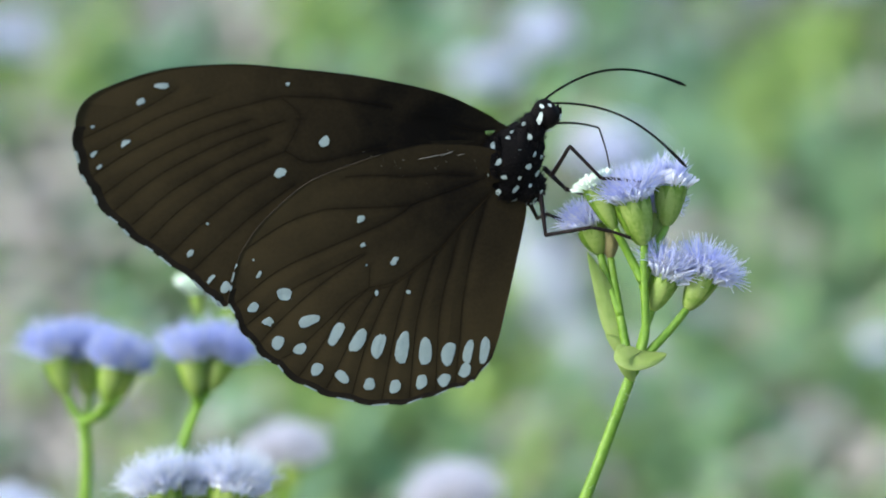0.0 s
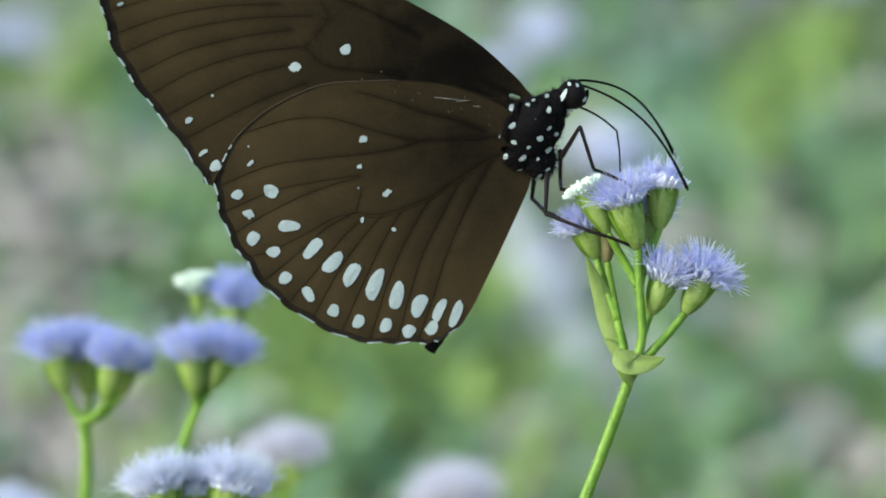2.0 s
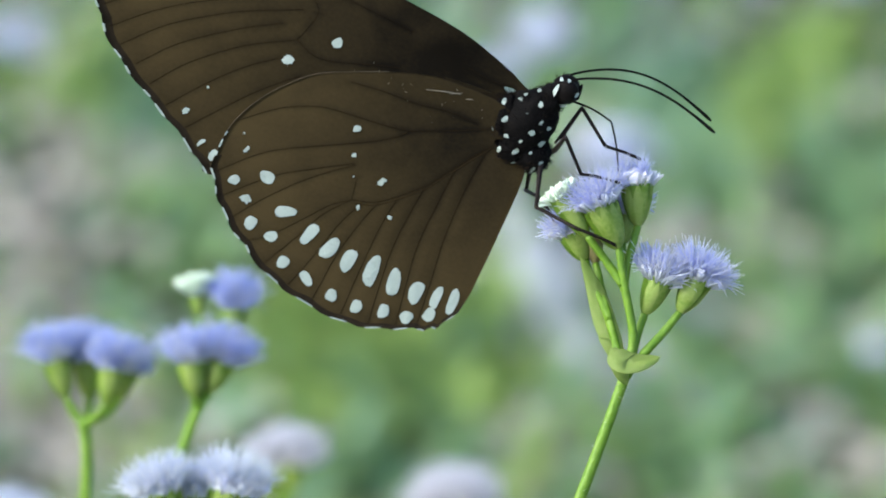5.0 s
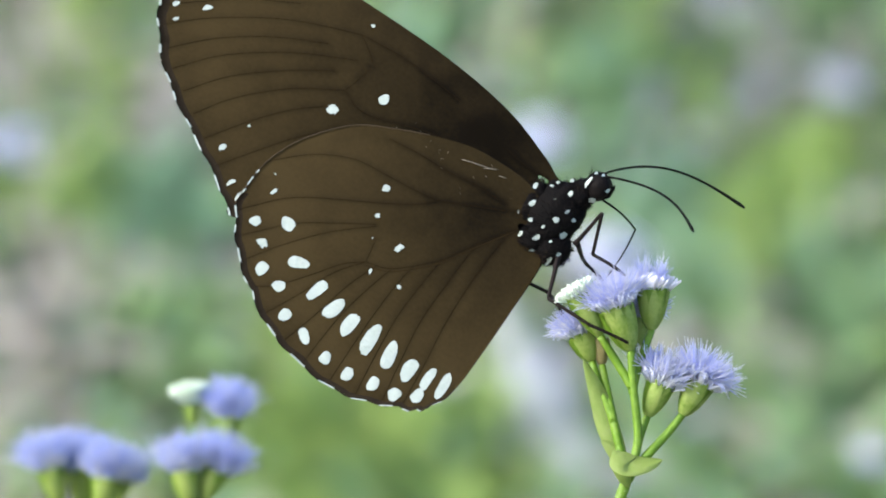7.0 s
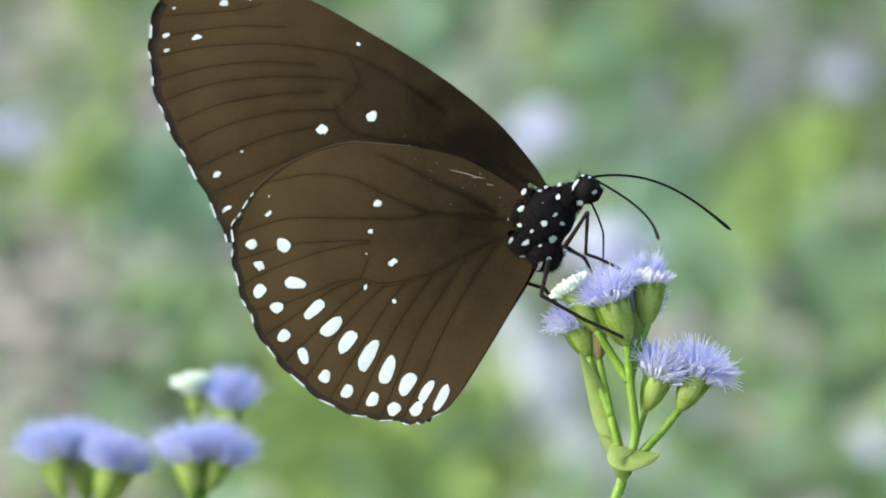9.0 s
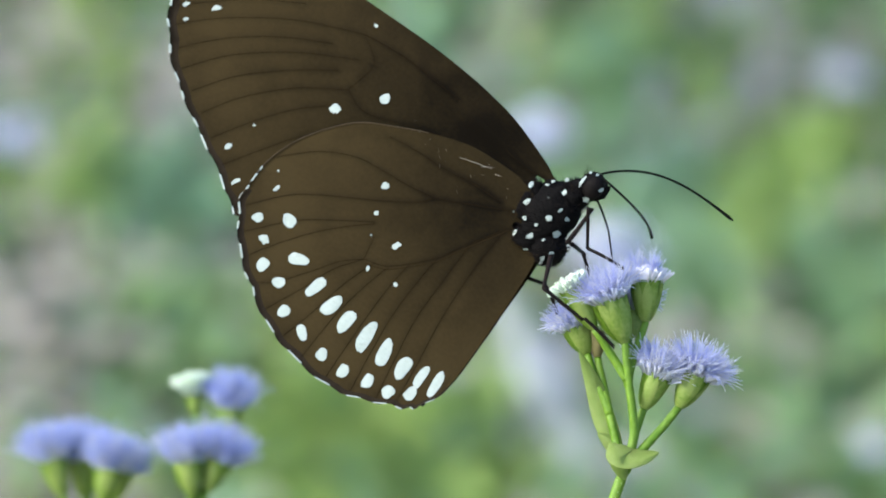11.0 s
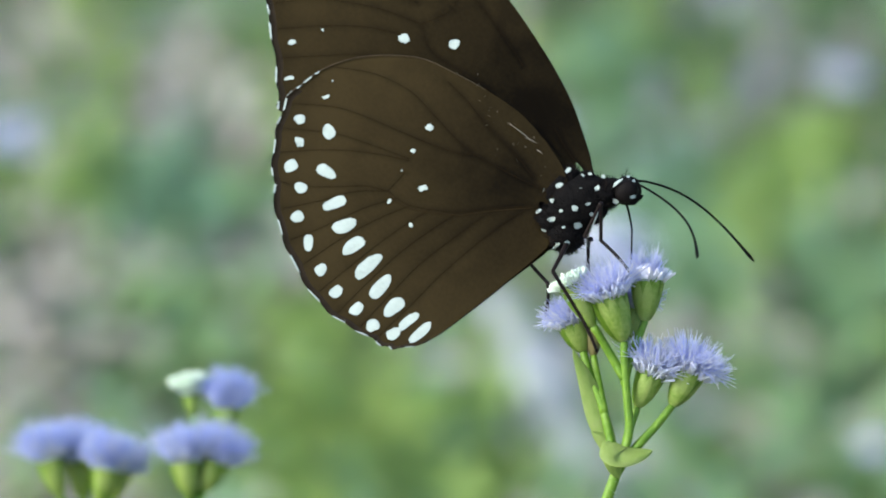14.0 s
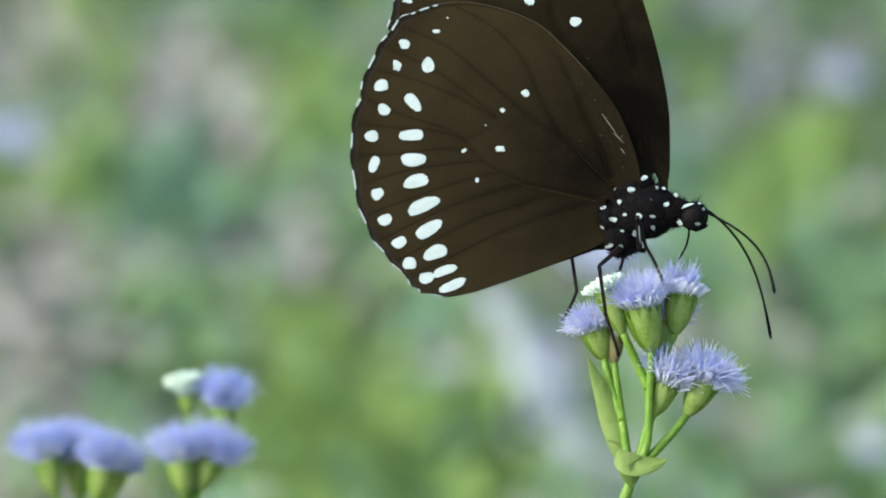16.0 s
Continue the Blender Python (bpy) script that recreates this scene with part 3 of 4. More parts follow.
# single blades that stand and lean between the tufts
for name, kind, count, label, spans in (
        ("leaning_grass", "green", 50, "mid-green grass blades leaning over the ground", [(1090, 1568, -150, 850, -1.0), (300, 950, -150, 500, 0.2)]),
        ("leaning_grass", "lime", 60, "yellow-green grass blades leaning over the ground", [(1150, 1568, -100, 850, -1.0), (450, 950, 480, 860, 0.0), (160, 220, -180, 180, 0.15), (480, 760, -150, 120, 0.3)]),
        ("leaning_grass", "teal", 30, "bluish green grass blades leaning over the ground", [(180, 420, 80, 300, 0.0), (1100, 1568, -100, 300, 0.4), (1090, 1320, 500, 850, -1.0)]),
        ("dry_leaves", "dry", 110, "dry beige leaves standing between the weeds", [(0, 480, -150, 60, 0.4), (0, 260, 220, 480, 0.2), (0, 400, 200, 430, -0.2), (1200, 1568, 380, 760, -1.1), (1250, 1568, -150, 80, 0.8)])):
    s = Shape()
    for k in range(count):
        x0, x1, y0, y1, slant = spans[k % len(spans)]
        p = on_ground(rng.uniform(x0, x1), rng.uniform(y0, y1) + 60) / MM
        high = rng.uniform(10, 22)
        tip = Vector(((slant + rng.gauss(0, 0.35)) * high, rng.uniform(-0.3, 0.3) * high, high))
        blade(s, p, tip, rng.uniform(2.5, 5), Vector((1, 0.3, 0)).cross(tip).cross(tip), 0.3)
    tagged(new(name, s.mesh(name, [KINDS[kind][1]])), label, "grass", kind="stuff")


# ---- the butterfly: x forward along the wing plane, y up, z to the side that is seen; millimetres ----
FORE_OUT = [(-1.2, 3.6), (-2.9, 4.35), (-4.8, 5.5), (-10.5, 7.95), (-18.7, 9.65), (-28.0, 10.4), (-34.1, 10.6), (-40.8, 9.8), (-46.1, 7.9), (-48.7, 6.2),
    (-49.5, 3.9), (-49.0, 0.6), (-47.5, -2.7), (-44.5, -6.6), (-40.2, -9.8), (-36.2, -12.4), (-32.5, -15.0), (-30.2, -16.3), (-24, -14), (-14, -8),
    (-4, -1), (-1.2, 0.6)]
HIND_OUT = [(-0.8, 0.6), (-3.0, 1.7), (-5.3, 2.5), (-8.9, 2.8), (-12.3, 2.7), (-16.5, 1.6), (-20.0, 0.3), (-23.3, -1.1), (-25.7, -3.0), (-28.2, -5.8),
    (-29.8, -8.5), (-30.6, -10.8), (-30.9, -13.3), (-30.5, -15.8), (-28.4, -19.1), (-25.6, -21.8), (-21.7, -24.5), (-17.9, -25.9), (-12.9, -26.8), (-9.2, -26.4),
    (-5.7, -25.2), (-3.6, -24.5), (-2.4, -23.4), (-0.9, -20.6), (-0.3, -16.1), (0.2, -10.3), (0.5, -4.7), (-0.2, -3.4)]
HIND_SPOTS = [(-25.0, -14.2, 1.7, 1.5, 0), (-22.0, -17.2, 2.4, 1.4, 16), (-18.8, -18.7, 2.8, 1.4, 71), (-16.3, -19.5, 3.0, 1.5, 71), (-14.0, -20.1, 3.2, 1.4, 78), (-11.3, -20.4, 3.7, 1.7, 88),
    (-8.7, -20.8, 3.3, 1.6, 93), (-6.1, -21.1, 2.7, 1.7, 91), (-3.9, -20.9, 2.7, 1.2, 86), (-2.1, -20.7, 3.4, 1.1, 86)]
EDGE_SPOTS = [(-28.2, -15.7, 1.3, 1.1, 66), (-26.4, -17.3, 1.2, 1.1, 44), (-25.1, -19.7, 1.8, 1.3, 71), (-22.6, -20.4, 1.6, 1.2, 50), (-20.5, -22.7, 1.5, 1.4, 86), (-17.6, -23.6, 1.9, 1.2, -48),
    (-14.5, -24.5, 1.4, 1.4, 0), (-11.6, -24.8, 1.7, 1.3, 96), (-8.7, -24.3, 1.8, 1.3, 96), (-6.2, -24.1, 1.5, 1.5, 66), (-4.0, -23.0, 1.8, 1.3, 66)]
CELL_SPOTS = [(-17.7, -5.6, 0.9, 0.8, 22), (-17.1, -8.6, 0.6, 0.5, 22), (-13.4, -10.4, 1.1, 0.7, 55), (-14.9, -14.1, 0.6, 0.4, 105), (-11.4, -14.0, 0.5, 0.5, 66), (-28.0, -12.0, 0.8, 0.5, 66),
    (-16.4, -10.9, 0.2, 0.2, 0), (-28.8, -10.3, 0.2, 0.2, 0)]
FORE_SPOTS = [(-40.8, 8.0, 1.6, 0.7, 7), (-42.8, 6.2, 1.1, 0.7, 34), (-27.4, 8.7, 0.5, 0.4, 23), (-22.6, 2.5, 1.3, 1.1, 40), (-26.9, -1.1, 1.2, 1.2, 67), (-43.9, 1.6, 1.1, 0.6, 34),
    (-47.6, 3.3, 0.4, 0.3, 34), (-47.1, 0.3, 0.8, 0.5, 45), (-46.3, -1.1, 0.7, 0.4, 40), (-35.3, -10.5, 1.1, 0.5, 62), (-32.7, -13.3, 1.1, 0.5, 62), (-31.0, -14.2, 1.5, 1.0, 67),
    (-33.9, -7.1, 0.3, 0.3, 1)]
HIND_VEINS = [[(-5.9, -0.7), (-9.4, -0.5), (-12.7, -0.8), (-16.6, -0.7), (-20.0, -0.9)],
    [(-4.6, -0.9), (-8.8, -2.6), (-12.4, -4.0)],
    [(-12.4, -4.0), (-15.6, -4.3), (-19.0, -4.4), (-22.3, -4.7), (-26.2, -6.4), (-30.3, -9.6)],
    [(-12.4, -4.0), (-13.8, -5.3), (-17.5, -7.3), (-23.4, -10.1), (-26.7, -12.1), (-30.4, -15.6)],
    [(-16.8, -9.5), (-20.5, -11.5), (-24.5, -13.9), (-28.8, -17.8)],
    [(-16.6, -9.6), (-19.2, -11.5), (-21.9, -13.8), (-25.0, -17.1), (-27.2, -19.9)],
    [(-3.7, -2.5), (-5.8, -5.1), (-7.8, -7.8), (-9.1, -9.5), (-13.0, -12.7), (-15.8, -13.5)],
    [(-15.8, -13.5), (-15.9, -12.2), (-16.0, -10.9)]]
HIND_VEINS += [[(-15.8, -13.5), (-17.9, -15.0), (-19.9, -17.3), (-22.8, -20.4), (-24.9, -21.8)],
    [(-15.8, -13.5), (-18.2, -16.2), (-20.2, -19.9), (-22.4, -23.6)],
    [(-14.5, -13.1), (-16.2, -16.6), (-17.7, -21.1), (-19.2, -25.0)],
    [(-13.0, -12.7), (-14.3, -16.2), (-15.4, -20.2), (-16.3, -25.9)],
    [(-11.2, -11.3), (-12.0, -15.5), (-12.5, -20.6), (-12.9, -26.3)],
    [(-8.9, -9.4), (-9.5, -12.8), (-10.0, -16.9), (-10.0, -21.5), (-9.8, -26.2)],
    [(-6.5, -6.2), (-7.1, -10.9), (-7.6, -15.8), (-7.4, -20.2), (-7.0, -25.3)],
    [(-4.0, -2.8), (-4.9, -8.7), (-5.2, -14.9), (-5.0, -19.4), (-4.9, -24.4)]]
FORE_VEINS = [[(-49.2, 1.6), (-45.1, 3.9), (-41.3, 6.1), (-39.0, 7.9)],
    [(-48.4, -0.6), (-44.6, 2.0), (-40.5, 4.6), (-35.4, 6.9)],
    [(-47.2, -2.3), (-43.4, 0.6), (-38.2, 3.6), (-33.8, 5.5), (-28.0, 7.3)],
    [(-45.8, -4.4), (-41.4, -0.7), (-36.2, 2.4), (-30.7, 4.7)],
    [(-44.1, -5.9), (-39.9, -1.9), (-33.7, 1.9), (-27.1, 4.7)],
    [(-41.9, -7.4), (-38.2, -3.5), (-32.9, 0.2), (-28.7, 2.5)],
    [(-39.8, -9.0), (-36.8, -5.4), (-32.0, -1.5), (-26.7, 1.3)],
    [(-37.5, -10.7), (-34.3, -6.9), (-31.0, -3.6), (-28.0, -1.4)],
    [(-35.0, -12.6), (-31.9, -9.0), (-29.0, -5.8), (-25.1, -2.3)]]
FORE_VEINS += [[(-26.7, 1.3), (-26.1, 2.8), (-25.6, 5.2), (-28.0, 7.3)],
    [(-28.0, 7.3), (-22.1, 7.3), (-15.0, 6.2), (-7.1, 3.9), (-3.5, 3.6)],
    [(-26.7, 1.3), (-23.5, 0.2), (-16.2, 1.9), (-6.7, 2.6)]]
BODY_Z = -1.2


def swell(x, y):
    """How far the wing bulges towards the viewer."""
    return 0.10 * math.cos((x + 20) / 7) + 0.08 * math.sin((y + 8) / 4) - 0.06


def gap_to(lines):
    """The distance from a point of the wing to the nearest of the lines."""
    ends = []
    for line in lines:
        c = curve_points([Vector((*p, 0)) for p in line], 5)
        ends += [(a.x, a.y, b.x - a.x, b.y - a.y) for a, b in zip(c, c[1:])]
    ends = np.array(ends)
    a, d = ends[:, :2], ends[:, 2:]
    size = (d * d).sum(1) + 1e-9

    def gap(x, y):
        w = np.array((x, y)) - a
        k = np.clip((w * d).sum(1) / size, 0, 1)
        return math.sqrt(((w - d * k[:, None]) ** 2).sum(1).min())
    return gap


def wing(name, out, hinge, z0, far, mats, label, margin, veins):
    """A thin cambered wing, pleated between its veins. margin: the stretch of the outline, in control points, that is scalloped and dark."""
    outline, w_rng = [], random.Random(len(out))
    closed = [Vector((*p, 0)) for p in out]
    c = curve_points(closed, 5) + [closed[0].lerp(closed[-1], 0.5)]
    lo, hi = margin[0] * 5, margin[1] * 5
    for i, p in enumerate(c):
        if lo < i < hi:
            q = p + (Vector((*hinge, 0)) - p).normalized() * (0.16 * (1 + math.sin(i * 1.26)) * w_rng.uniform(0.7, 1.2) - 0.32)
            outline.append(q)
        else:
            outline.append(p)
    gap, fine = gap_to(veins), 1 if far else 3
    border = [p.lerp(outline[(i + 1) % len(outline)], k / fine) for i, p in enumerate(outline) for k in range(fine)]
    s, h, n = Shape(), Vector((*hinge, 0)), len(border)
    steps = 9 if far else 44
    levels = [0.03 + 0.945 * (i / steps) ** 0.8 for i in range(steps + 1)] + [1.0]

    def depth(x, y):
        if not far:
            sink = 1.6 * max(0.0, 1 - math.hypot(x + 3.2, y - 3.4) / 16) if hinge[1] > 0 else 0.0
            return z0 + swell(x, y) - sink + 0.07 * (1 - math.exp(-(gap(x, y) / 0.9) ** 2)) - 0.05
        reach = min(1.0, math.hypot(x - hinge[0], y - hinge[1]) / 9.0)
        return -2.4 * (1 - reach) + (z0 + swell(x, y)) * reach
    places = [h.lerp(p, k * (0.985 if far else 1)) for k in levels for p in border]
    deep = [depth(q.x, q.y) for q in places]
    for side in (0, 1):
        faces, slots = [], []
        for i in range(len(levels) - 1):
            for j in range(n):
                t = (j + 1) % n
                f = (i * n + j, i * n + t, (i + 1) * n + t, (i + 1) * n + j)
                faces.append(f if side == 0 else f[::-1])
                slots.append(1 if i == len(levels) - 2 and lo < j // fine < hi else 0)
        k0 = len(s.f)
        s.add([(q.x, q.y, z - 0.05 * side) for q, z in zip(places, deep)], faces, 0)
        s.m[k0:] = slots
    m, top = len(levels) * n, (len(levels) - 1) * n
    rim = [(top + j, top + (j + 1) % n, m + top + (j + 1) % n, m + top + j) for j in range(n)]
    s.f.extend(r[::-1] for r in rim)
    s.m.extend([1] * n)
    ob = part(name, s, mats, butterfly, label)
    if not far:
        near = [math.exp(-(gap(q.x, q.y) / 0.35) ** 2) for q in places]
        ring = [max(0.0, (k - 0.86) / 0.14) if lo - 5 < j // fine < hi else 0.0 for k in levels for j in range(n)]
        for title, values in (("vein", near), ("rim", ring)):
            ob.data.attributes.new(title, "FLOAT", "POINT").data.foreach_set("value", values + values)
    return ob, outline, depth


def patches(spots, depth, rng, shape=None, lift=0.06):
    """White patches of scales with frayed edges."""
    s = shape or Shape()
    for x, y, ln, wd, a in spots:
        c, d, k = math.cos(radians(a)), math.sin(radians(a)), 22
        rim, ph = [], rng.uniform(0, 6)
        for i in range(k):
            w = 2 * math.pi * i / k
            e = 1 + 0.08 * math.sin(2 * w + ph) + 0.06 * math.sin(3 * w + 2 * ph) + rng.uniform(-0.06, 0.06) * (1 if ln > 1.2 else 3.5)
            u = math.copysign(abs(math.cos(w)) ** 0.85, math.cos(w)) * ln * 0.455 * e
            v = math.copysign(abs(math.sin(w)) ** 0.85, math.sin(w)) * wd * 0.455 * e
            rim.append((x + c * u - d * v, y + d * u + c * v))
        verts = [(x, y, depth(x, y) + lift + 0.004)] + [(p, q, depth(p, q) + lift) for p, q in rim] + [(p, q, depth(p, q) - 0.01) for p, q in rim]
        faces = [(0, 1 + i, 1 + (i + 1) % k) for i in range(k)] + [(1 + i, 1 + k + i, 1 + k + (i + 1) % k, 1 + (i + 1) % k) for i in range(k)]
        s.add(verts, faces)
    return s


def fringe(shape, outline, lo, hi, hinge, depth, rng):
    """White dashes of fringe along the scalloped margin."""
    i = lo
    h = Vector((*hinge, 0))
    while i < hi - 2:
        k = rng.choice((1, 2, 2))
        a, b = outline[i], outline[min(i + k, hi)]
        ia, ib = a.lerp(h, 0.0050), b.lerp(h, 0.0050)
        oa, ob = a.lerp(h, -0.001), b.lerp(h, -0.001)
        q = [oa, ob, ib, ia]
        verts = [(p.x, p.y, depth(p.x, p.y) + 0.05) for p in q] + [(p.x, p.y, depth(p.x, p.y) - 0.08) for p in q]
        shape.add(verts, [(3, 2, 1, 0), (4, 5, 6, 7), (0, 1, 5, 4), (2, 3, 7, 6), (1, 2, 6, 5), (3, 0, 4, 7)])
        i += k + rng.choice((1, 2, 2, 3))


def vein_tubes(veins, depth, r=0.037):
    s = Shape()
    for v in veins:
        c = curve_points([Vector((*p, 0)) for p in v], 8)
        s.tube([(p.x, p.y, depth(p.x, p.y) - 0.01) for p in c], [r] * len(c), 6)
    return s


butterfly = tagged(new("butterfly"), "dark brown butterfly with white spots feeding, wings closed", "butterfly")
rng = random.Random(9)
forewings = []
for far in (True, False):
    z_f, z_h = (-0.50, -0.75) if far else (-0.12, 0.12)
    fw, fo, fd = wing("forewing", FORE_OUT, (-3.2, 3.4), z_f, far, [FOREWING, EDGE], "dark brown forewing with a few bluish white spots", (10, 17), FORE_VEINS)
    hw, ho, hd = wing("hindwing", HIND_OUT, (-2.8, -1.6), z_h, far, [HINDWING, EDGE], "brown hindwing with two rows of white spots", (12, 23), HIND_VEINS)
    forewings.append(fw)
    if far:
        continue
    for ob, out, depth, spots, veins, span, hinge in ((fw, fo, fd, FORE_SPOTS, FORE_VEINS, (11, 17), (-3.2, 3.4)), (hw, ho, hd, HIND_SPOTS + EDGE_SPOTS + CELL_SPOTS, HIND_VEINS, (11, 23), (-2.8, -1.6))):
        for spot in spots:
            part("spot", patches([spot], depth, rng), SPOT, ob, smooth=False)
        for vein in veins:
            part("vein", vein_tubes([vein], depth), VEIN, ob)
        s = Shape()
        fringe(s, out, span[0] * 5, span[1] * 5, hinge, depth, rng)
        tagged(part("fringe", s, SPOT, ob, "white dashes of fringe along the margin", smooth=False), kind="stuff")
    s = Shape()
    for a, b in (((-12.2, 1.1), (-8.6, 1.85)), ((-9.8, 1.4), (-8.4, 2.05)), ((-8.0, 1.5), (-7.2, 1.7))):
        s.tube([(*a, hd(*a) + 0.03), ((a[0] + b[0]) / 2, (a[1] + b[1]) / 2 + 0.05, hd(*a) + 0.03), (*b, hd(*b) + 0.03)], [0.015, 0.04, 0.012], 4)
    for _ in range(26):
        x, y = rng.gauss(-12, 4), rng.gauss(0.5, 1.6)
        k = rng.uniform(0.05, 0.25)
        if hd(x, y) > -1 and y < 2.2:
            s.tube([(x, y, hd(x, y) + 0.02), (x + k * rng.uniform(-1, 1), y + k * rng.uniform(-1, 1), hd(x, y) + 0.03)], [0.02, 0.012], 4)
    part("scratch", s, SCRATCH, hw, "pale worn scratch")
    s = Shape()
    c = [Vector(p) for p in ho[5 * 5:5 * 13]]
    s.tube([(p.x, p.y, hd(p.x, p.y) + 0.02) for p in c], [0.03] * len(c), 5)
    # the fold's highlight, drawn as a thin paler line below the cell vein
    for line in ([(-3.6, -2.7), (-5.7, -5.4), (-7.7, -8.1), (-9.0, -9.8), (-12.9, -13.0), (-15.6, -13.8)],):
        part("vein", vein_tubes([line], hd, 0.05), FOLD_LIGHT, hw, "highlight on the fold along the cell vein, put in as colour")
    part("rib", s, RIB, hw, "pale front edge of the hindwing")

# thorax, abdomen, head
s = Shape()
BODY_BLOBS = [((-1.0, 0.7), (2.9, 4.1, 2.3), -10), ((0.2, 3.6), (1.6, 1.9, 1.7), -20), ((0.5, -2.3), (2.1, 1.9, 2.0), 10), ((-3.5, 0.5), (1.5, 2.8, 1.5), 0), ((-1.6, -2.4), (2.0, 1.7, 1.8), 20)]
for (x, y), axes, turn in BODY_BLOBS:
    s.blob((x, y, BODY_Z), axes, 0, 26, 18, turn, 0.16)
thorax = part("thorax", s, BLACK, butterfly, "black thorax with white dots")


def thorax_z(x, y):
    best = BODY_Z + 0.9
    for (cx, cy), axes, turn in BODY_BLOBS:
        c, d = math.cos(radians(turn)), math.sin(radians(turn))
        u, v = c * (x - cx) + d * (y - cy), -d * (x - cx) + c * (y - cy)
        k = 1 - (u / axes[0]) ** 2 - (v / axes[1]) ** 2
        best = max(best, BODY_Z + axes[2] * math.sqrt(max(0.0, k)))
    return best + 0.10


DOTS = [(-4.1, 2.6, .8, .7), (-2.6, 3.4, .75, .6), (-2.2, 4.1, .6, .4), (-1.0, 5.0, .7, .5), (-0.4, 3.8, .75, .65), (-4.5, -0.9, .9, .6), (-3.4, 0.9, 1.0, .7), (-1.3, 2.3, .7, .65), (-2.7, -0.7, .75, .6),
        (-0.3, 0.7, 1.0, .9), (-3.0, -2.6, .9, .7), (-1.2, -2.0, 1.0, .7)]
DOTS += [(0.3, -1.6, .5, .4), (1.1, -0.4, 1.25, .7), (-1.0, -3.6, 1.1, .5), (1.1, -3.6, 1.4, .6), (1.7, -2.4, .7, .4), (0.3, 2.0, .7, .35), (1.3, 1.5, .5, .5), (-1.1, -0.6, .6, .5)]
s = Shape()
for x, y, a, b in DOTS:
    part("dot", patches([(x, y, a * rng.uniform(0.7, 0.95), b * rng.uniform(0.65, 0.9), rng.uniform(30, 90))], thorax_z, rng, None, 0.05), SPOT, thorax, smooth=False)
s = Shape()
for i in range(2600):
    (x, y), axes, turn = BODY_BLOBS[i % len(BODY_BLOBS)]
    w, v = rng.uniform(0, 2 * math.pi), rng.uniform(-1, 1)
    d = Vector((math.sqrt(1 - v * v) * math.cos(w), v, math.sqrt(1 - v * v) * math.sin(w)))
    q = Matrix.Rotation(radians(turn), 3, "Z") @ Vector((d.x * axes[0], d.y * axes[1], d.z * axes[2]))
    p = Vector((x, y, BODY_Z)) + q
    nrm = (Vector((d.x, d.y, d.z * 0.5)) + Vector((-0.4, 0.1, 0))).normalized()
    ln = rng.uniform(0.2, 0.6)
    s.tube([p - nrm * 0.1, p + nrm * ln * 0.6, p + nrm * ln + Vector((-0.1, 0.05, 0))], [0.035, 0.03, 0.01], 3, cap=False)
part("fur", s, HAIR, thorax, "short dark fur")

s = Shape()
c = curve_points([(-0.9, -3.2, BODY_Z), (-1.3, -8, BODY_Z - 0.2), (-1.7, -14, BODY_Z - 0.3), (-2.3, -20, BODY_Z - 0.4), (-3.2, -24.2, BODY_Z - 0.4)], 8)
s.tube(c, [(0.95 - 0.3 * (i / len(c)) ** 2) * (1 + 0.05 * math.sin(i * 2.4)) for i in range(len(c))], 14)
abdomen = part("abdomen", s, BLACK, butterfly, "dark slender abdomen held between the wings")

s = Shape()
s.blob((1.5, 5.7, BODY_Z), (1.45, 1.6, 1.4), 0, 20, 14, 0, 0.06)
s.blob((0.45, 4.3, BODY_Z), (1.45, 1.6, 1.4), 0, 18, 12, 0, 0.12)
head = part("head", s, BLACK, butterfly, "black head with white marks")
s = Shape()
s.blob((1.75, 5.75, BODY_Z + 0.65), (1.25, 1.35, 1.0), 0, 26, 18)
s.blob((1.75, 5.75, BODY_Z - 0.65), (1.25, 1.35, 1.0), 0, 26, 18)
part("eye", s, EYE_MAT, head, "dark glossy compound eye")


def head_z(x, y):
    k = 1 - ((x - 1.7) / 1.6) ** 2 - ((y - 5.7) / 1.7) ** 2
    return BODY_Z + 1.6 * math.sqrt(max(0.05, k)) + 0.28


for mark in [(0.55, 5.6, 1.7, 0.45, 80), (1.75, 4.2, 1.0, 0.6, 20), (0.9, 3.9, 1.2, 0.5, 75), (0.8, 6.95, 0.4, 0.3, 20), (1.6, 7.15, 0.35, 0.25, 0), (2.85, 6.0, 0.6, 0.3, 80)]:
    part("mark", patches([mark], head_z, rng), SPOT, head, smooth=False)
s = Shape()
for z in (-0.4, 0.5):
    s.tube([(2.2, 4.6, BODY_Z + z), (2.9, 5.4, BODY_Z + z), (3.0, 6.3, BODY_Z + z), (3.05, 6.7, BODY_Z + z)], [0.3, 0.33, 0.24, 0.05], 8)
part("palp", s, BLACK, head, "short upturned palps")
s = Shape()
for i in range(90):
    w = rng.uniform(0, 2 * math.pi)
    p = Vector((1.1 + rng.uniform(-1.0, 0.9), 6.5 + rng.uniform(-1.2, 0.4), BODY_Z + rng.uniform(-1, 1)))
    s.tube([p, p + Vector((rng.uniform(-0.5, 0.3), rng.uniform(0.3, 0.7), rng.uniform(-0.3, 0.3)))], [0.035, 0.01], 3, cap=False)
part("tuft", s, HAIR, head, "tuft of dark hair on the crown")


